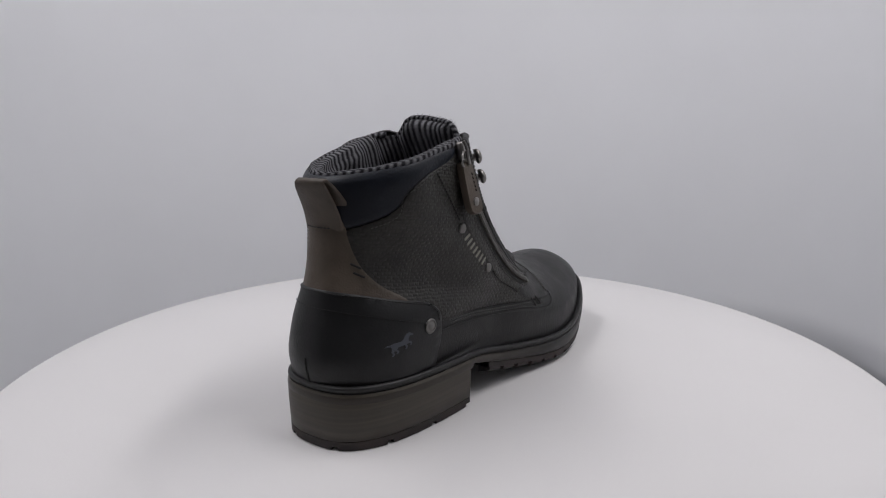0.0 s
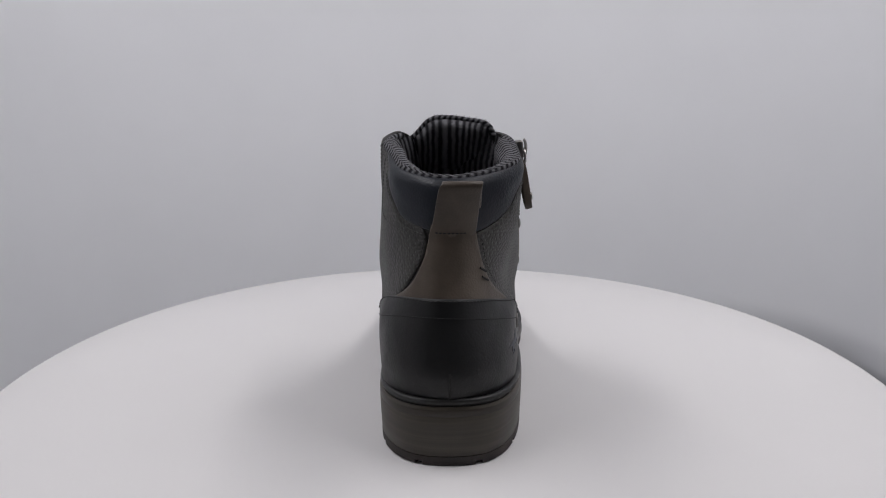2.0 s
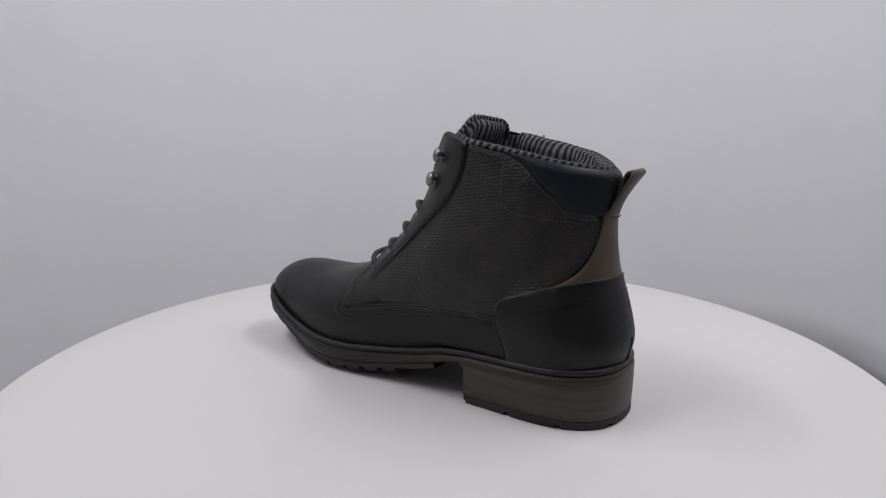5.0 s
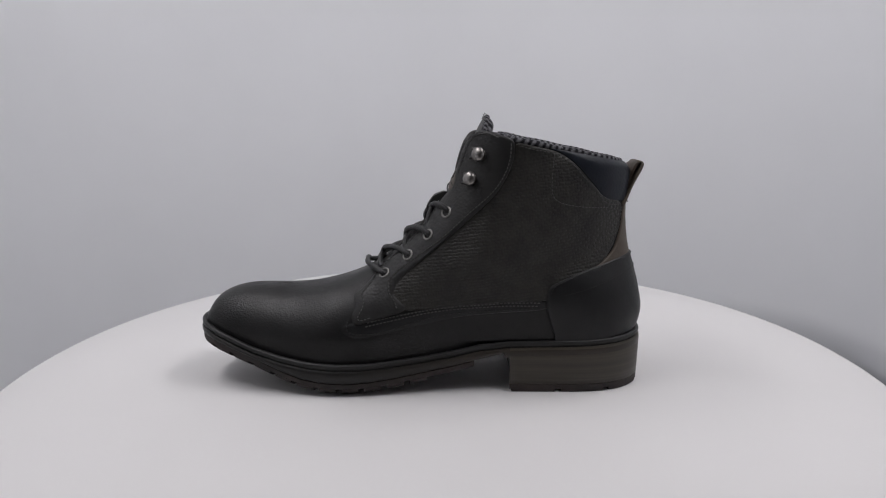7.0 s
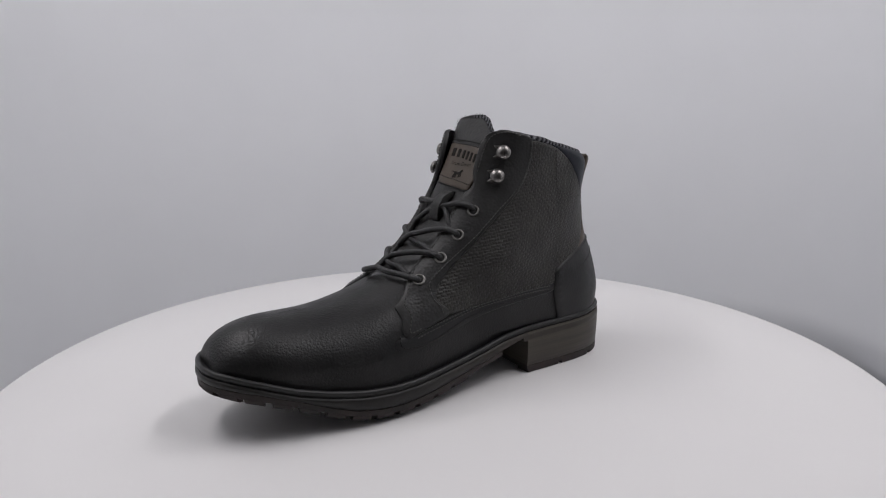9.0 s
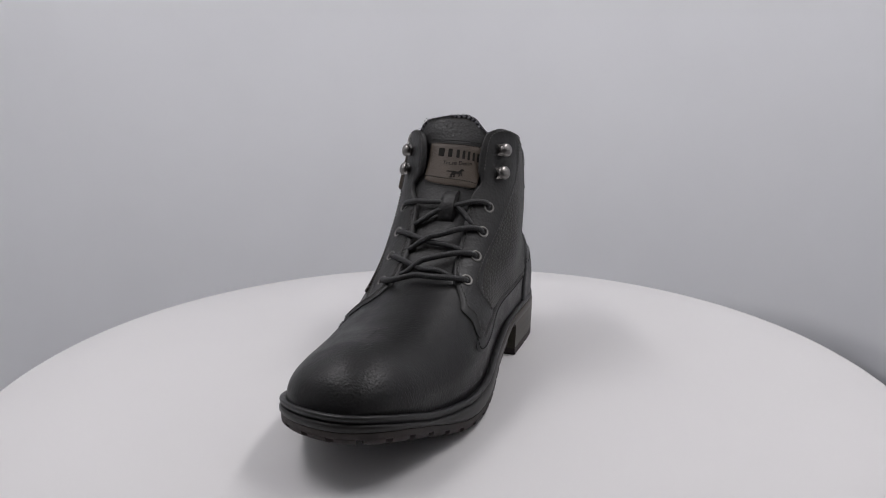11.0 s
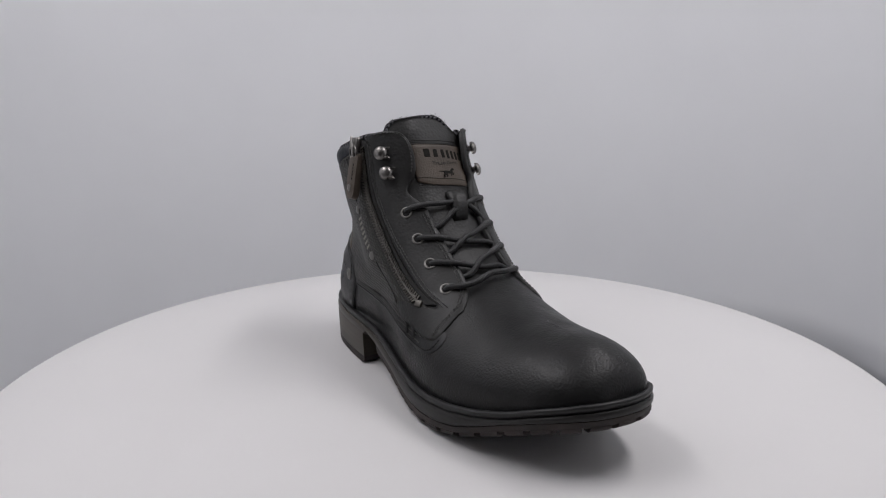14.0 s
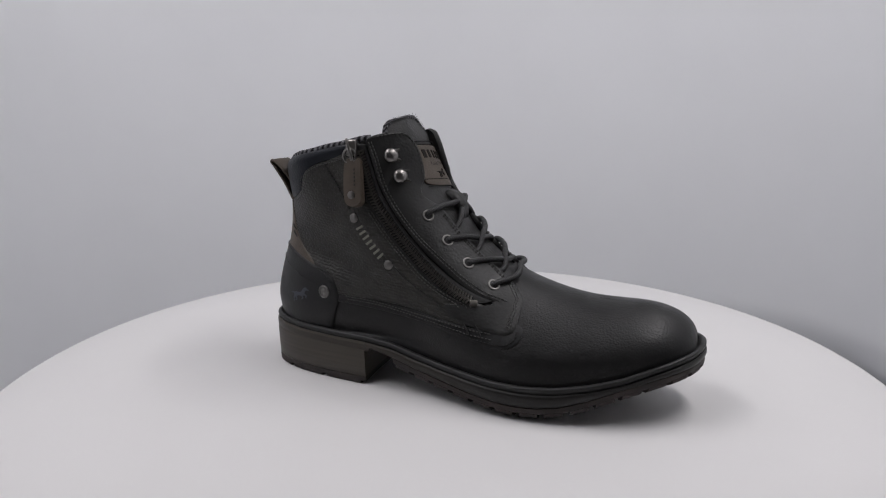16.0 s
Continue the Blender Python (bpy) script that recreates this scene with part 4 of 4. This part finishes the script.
    for p, n in zip(base, out):
        way = np.array(n) * rng.uniform(-0.5, 0.7) + np.array((0, 0, rng.uniform(0.2, 1.0))) + rng.normal(0, 0.45, 3)
        way = way / np.linalg.norm(way) * rng.uniform(0.0003, 0.0011)
        side = np.cross(way, rng.normal(0, 1, 3))
        side = side / np.linalg.norm(side) * 0.00016
        bend = rng.normal(0, 0.0002, 3)
        v = [bm.verts.new(q) for q in (p - side, p + side, p + way * 0.6 + side * 0.8 + bend, p + way * 0.6 - side * 0.8 + bend, p + way)]
        bm.faces.new((v[0], v[1], v[2], v[3]))
        bm.faces.new((v[3], v[2], v[4]))
    tagged(part("fuzz", bm, FIBRE, boot, "short grey fibres along the knit edge"), kind="stuff")


def pull_loop(boot):
    line = smooth_path([(-120.9, 117.6), (-122.0, 123), (-125.0, 131.5), (-129.9, 141.2), (-130.6, 145.0), (-128.0, 145.0), (-125.4, 140), (-122.8, 132), (-120.6, 125), (-119.0, 120.5)], 40)
    bm = bmesh.new()
    t = np.gradient(line, axis=0)
    t = t / np.linalg.norm(t, axis=1, keepdims=True)
    nor = np.stack([-t[:, 1], t[:, 0]], 1)
    rows = []
    for i, ((x, z), (nx, nz)) in enumerate(zip(line, nor)):
        f = i / 39
        c, w, th = -1.7 - 4.9 * min(1, f * 2.2), 11.9 - 2.0 * min(1, f * 2.2), 0.9
        prof = [(-w, -th * 0.6), (-w + 0.6, -th), (0, -th), (w - 0.6, -th), (w, -th * 0.6), (w, th * 0.6), (w - 0.6, th), (0, th), (-w + 0.6, th), (-w, th * 0.6)]
        hug = max(5.2 * max(0.0, 1 - 2.5 * f), 6.5 * min(1.0, max(0.0, (f - 0.58) / 0.25)))  # both sewn-on ends follow the round of the heel
        rows.append([((x + nx * b + hug * ((c + a) / 13) ** 2) * MM, (c + a) * MM, (z + nz * b) * MM) for a, b in prof])
    rings(bm, rows, True, True, True)
    loop = part("pull_loop", bm, BROWN, boot, "taupe leather heel pull loop", angle=60)
    stitch("stitching", [(-0.27, 6.2), (-0.06, 6.2), (0.2, 6.22)], 0.0024, THREAD_BLACK, loop, gap=0.0021, length=0.0016, r=0.00035)


def zipper(boot):
    path = smooth_path(ZIP, 400)
    pts, nor = raised(path[:, 0], path[:, 1], np.full(400, 0.0013)), skin_normal(path[:, 0], path[:, 1])
    d = np.r_[0, np.cumsum(np.linalg.norm(np.diff(pts, axis=0), axis=1))]
    wide = 0.0054 / 0.045
    left, right = [(p - wide, k) for p, k in ZIP], [(p + wide, k) for p, k in reversed(ZIP)]
    tape = panel("zip_tape", left + right, 0.0015, THREAD_BLACK, boot, "black zip tape", soft=1)
    bm = bmesh.new()
    for n, at in enumerate(np.arange(0.004, d[-1] - 0.003, 0.00098)):
        c, z, a = (Vector([np.interp(at, d, arr[:, i]) for i in range(3)]) for arr in (pts, nor, np.gradient(pts, axis=0)))
        x = a.normalized()
        z = (z - x * z.dot(x)).normalized()
        y = z.cross(x)
        m = Matrix((x, y, z)).transposed().to_4x4()
        m.translation = c + y * (0.0013 if n % 2 else -0.0013) + z * 0.0005
        box(bm, m @ pose(0, 0, 0, 0, 0, 14 if n % 2 else -14), 0.0010, 0.0038, 0.0021)
    tagged(part("teeth", bm, ZIP_METAL, tape, "dark brass zip teeth", smooth=False), kind="stuff")
    part("zip_stop", box(bmesh.new(), seat(ZIP[-1][0], ZIP[-1][1], 0.002), 0.005, 0.0042, 0.002, 0.0005), ZIP_METAL, tape, "square metal zip stop")
    slider = part("slider", box(bmesh.new(), seat(-2.0, 8.55, 0.0032) @ pose(0, 0, 0, 0, 0, -8), 0.0072, 0.0105, 0.0040, 0.0012), GUNMETAL, boot, "worn gunmetal zip slider")
    m = seat(-1.99, 8.45, 0.0058) @ pose(0, 0, 0, 0, 0, 8)
    bm = bmesh.new()
    tube(bm, [m @ Vector((0, 0.0055 - 0.004 + 0.0052 * math.cos(a), 0.0012 * math.sin(a) + 0.0)) for a in np.linspace(0, math.pi, 9)], 0.0009, 6)
    box(bm, m @ pose(0, -0.003, 0.0006), 0.0022, 0.009, 0.0014, 0.0004)
    part("bridge", bm, NICKEL, slider)
    ring = seat(-1.96, 8.12, 0.0052)
    bm = bmesh.new()
    tube(bm, [ring @ Vector((0.0042 * math.cos(a), 0.0048 * math.sin(a), 0.0004 * math.sin(a))) for a in np.linspace(0, 2 * math.pi, 25)], 0.0007, 6)
    part("pull_ring", bm, NICKEL, slider)
    def lift(phi, k):
        return 0.0045 * np.clip((8 - np.asarray(k)) / 1.5, 0, 1)
    tab = panel("pull_tab", [(-1.90, 8.08), (-2.09, 8.02), (-2.08, 7.8), (-1.945, 6.75), (-1.915, 6.58), (-1.85, 6.48), (-1.76, 6.48), (-1.73, 6.6), (-1.735, 6.8), (-1.86, 7.9)], 0.0052, BROWN, boot, "taupe leather zip pull tab", thick=0.0018, soft=2, rise=lift)
    part("rivet", lathe([(0, 0), (2.6 * MM, 0), (2.5 * MM, 0.7 * MM), (1.6 * MM, 1.1 * MM), (0, 1.2 * MM)], 18, seat(-1.845, 6.85, 0.0086)), GUNMETAL, tab)
    stitch("stitching", [(-1.98, 7.7), (-1.905, 7.067)], 0.0052, THREAD_BLACK, tab, rise=lift)


def metal_and_print(boot, stays):
    """Eyelets, hooks, snaps and the print beside the zip."""
    for stay, eyes, hooks in zip(stays, (EYELETS_L, EYELETS_R), (HOOKS_L, HOOKS_R)):
        for phi, k in eyes:
            m = seat(phi, k, 0.0014 + float(flare(phi, k)))
            part("eyelet", lathe([(2.5 * MM, -0.3 * MM), (2.5 * MM, 0.3 * MM), (2.7 * MM, 0.75 * MM), (3.3 * MM, 0.95 * MM), (3.9 * MM, 0.7 * MM), (4.0 * MM, 0.1 * MM), (3.95 * MM, -0.2 * MM)], 28, m), EYELET, stay, "dull nickel eyelet ring")
            # near-black disc in place of the shade inside the open eyelet
            part("hole_shade_disc", lathe([(0, 0.3 * MM), (2.55 * MM, 0.3 * MM), (2.55 * MM, 0.4 * MM), (0, 0.42 * MM)], 20, m), HOLE_SHADE, stay)
        for phi, k in hooks:
            m = seat(phi, k, 0.0014 + float(flare(phi, k)))
            bm = lathe([(0, 0), (3.4 * MM, 0), (3.4 * MM, 0.7 * MM), (2.3 * MM, 1.1 * MM), (2.1 * MM, 2.4 * MM), (3.2 * MM, 2.7 * MM), (4.4 * MM, 3.0 * MM), (4.75 * MM, 3.7 * MM), (4.4 * MM, 4.9 * MM), (3.3 * MM, 5.9 * MM), (1.7 * MM, 6.5 * MM), (0, 6.65 * MM)], 28, m)
            for s in (-1, 1):
                rows = [[m @ Vector((x * MM, s * y * MM, z * MM)) for x, y, z in tri] for tri in (((2.6, 4.2, 3.0), (2.6, 2.6, 5.6), (2.6, 1.0, 3.0)), ((5.4, 4.0, 3.1), (4.9, 3.2, 4.4), (5.2, 2.0, 3.1)), ((6.6, 3.9, 3.3), (6.4, 3.7, 3.6), (6.4, 3.4, 3.3)))]
                rings(bm, rows, True, True, True)
            part("lace_hook", bm, GUNMETAL, stay, "domed gunmetal lace hook")
    for phi, k in ((-1.67, 6.09), (-1.745, 4.52)):
        m = seat(phi, k, 0.0010)
        part("snap", lathe([(0, 0), (3.0 * MM, 0), (3.1 * MM, 0.4 * MM), (2.6 * MM, 1.0 * MM), (1.7 * MM, 1.25 * MM), (0, 1.35 * MM)], 24, m), EYELET, boot, "flat dull metal snap")
    for i in range(7):
        f = i / 6
        phi, k = -1.69 - 0.05 * f, 5.80 - 0.94 * f
        panel("print_bar", local(phi, k, [(-2.9, -0.85), (2.9, -0.85), (2.9, 0.85), (-2.9, 0.85)], upright=True), 0.0014, LABEL_GREY, boot, soft=0, step=0.0008, lip=0.0001)


def laces(boot):
    full = 2 * math.pi
    eye_l = EYELETS_L
    eye_r = [(p + full, k) for p, k in EYELETS_R]

    def run(points):
        """points: (phi, level, height in mm)."""
        p = smooth_path(points, 70)
        bm = bmesh.new()
        tube(bm, raised(p[:, 0], p[:, 1], p[:, 2] * MM), 0.00188, 10)
        part("lace", bm, LACE, boot, "round black waxed lace")
    (l1, l2, l3, l4), (r1, r2, r3, r4) = eye_l, eye_r
    run([(*r4, 0.5), (r4[0] - 0.06, r4[1] + 0.06, 3.4), (r4[0] - 0.3, r4[1] + 0.22, 4.6), (3.25, 4.42, 4.8), (3.0, 4.44, 4.8), (2.76, 4.38, 4.6), (l4[0] + 0.05, l4[1] + 0.02, 3.4), (*l4, 0.5)])
    for (a, b, low_l, low_r) in ((l3, r3, 4.62, 4.6), (l2, r2, 5.33, 5.28)):
        run([(*b, 0.5), (b[0] - 0.06, b[1] + 0.03, 3.4), (b[0] - 0.26, b[1] + 0.02, 4.0), (3.2, b[1] - 0.08, 2.6), (2.98, low_l + 0.1, 2.4), (2.84, low_l, 1.5), (2.74, low_l - 0.06, 0.2)])
        run([(*a, 0.5), (a[0] + 0.06, a[1] + 0.06, 3.4), (a[0] + 0.24, a[1] + 0.1, 5.0), (3.05, a[1] - 0.06, 6.0), (3.25, low_r + 0.2, 4.2), (3.42, low_r, 1.8), (3.55, low_r - 0.1, 0.2)])
    run([(*r1, 0.5), (r1[0] - 0.06, r1[1] + 0.1, 3.4), (r1[0] - 0.28, r1[1] + 0.2, 4.4), (3.25, 6.52, 3.8), (3.08, 6.5, 3.2), (2.92, 6.25, 2.6), (2.82, 6.05, 1.5), (2.72, 5.95, 0.2)])
    run([(*l1, 0.5), (l1[0] + 0.06, l1[1] + 0.1, 3.6), (l1[0] + 0.24, l1[1] + 0.14, 4.8), (2.95, 6.5, 4.0), (3.08, 6.42, 3.6), (3.24, 6.18, 3.0), (3.38, 6.0, 1.8), (3.52, 5.9, 0.2)])


leather_stays = leather_pieces(BOOT)
stitches(BOOT)
tongue_and_lining(BOOT)
pull_loop(BOOT)
zipper(BOOT)
metal_and_print(BOOT, leather_stays)
laces(BOOT)


# ---- turning ----
def motions():
    """The table carries the boot round, anticlockwise from above, at an even pace."""
    steps = [float(i) for i in range(17)]
    walk(TABLE, [(t, pose(-0.0034, 0.0110, FOOT * MM, 0, 0, 50.26 + 17.657 * t)) for t in steps])
    walk(BOOT, [(t, pose(-0.0002, 0, 0, 0, 0, 55.33 + 17.657 * t)) for t in steps])


motions()
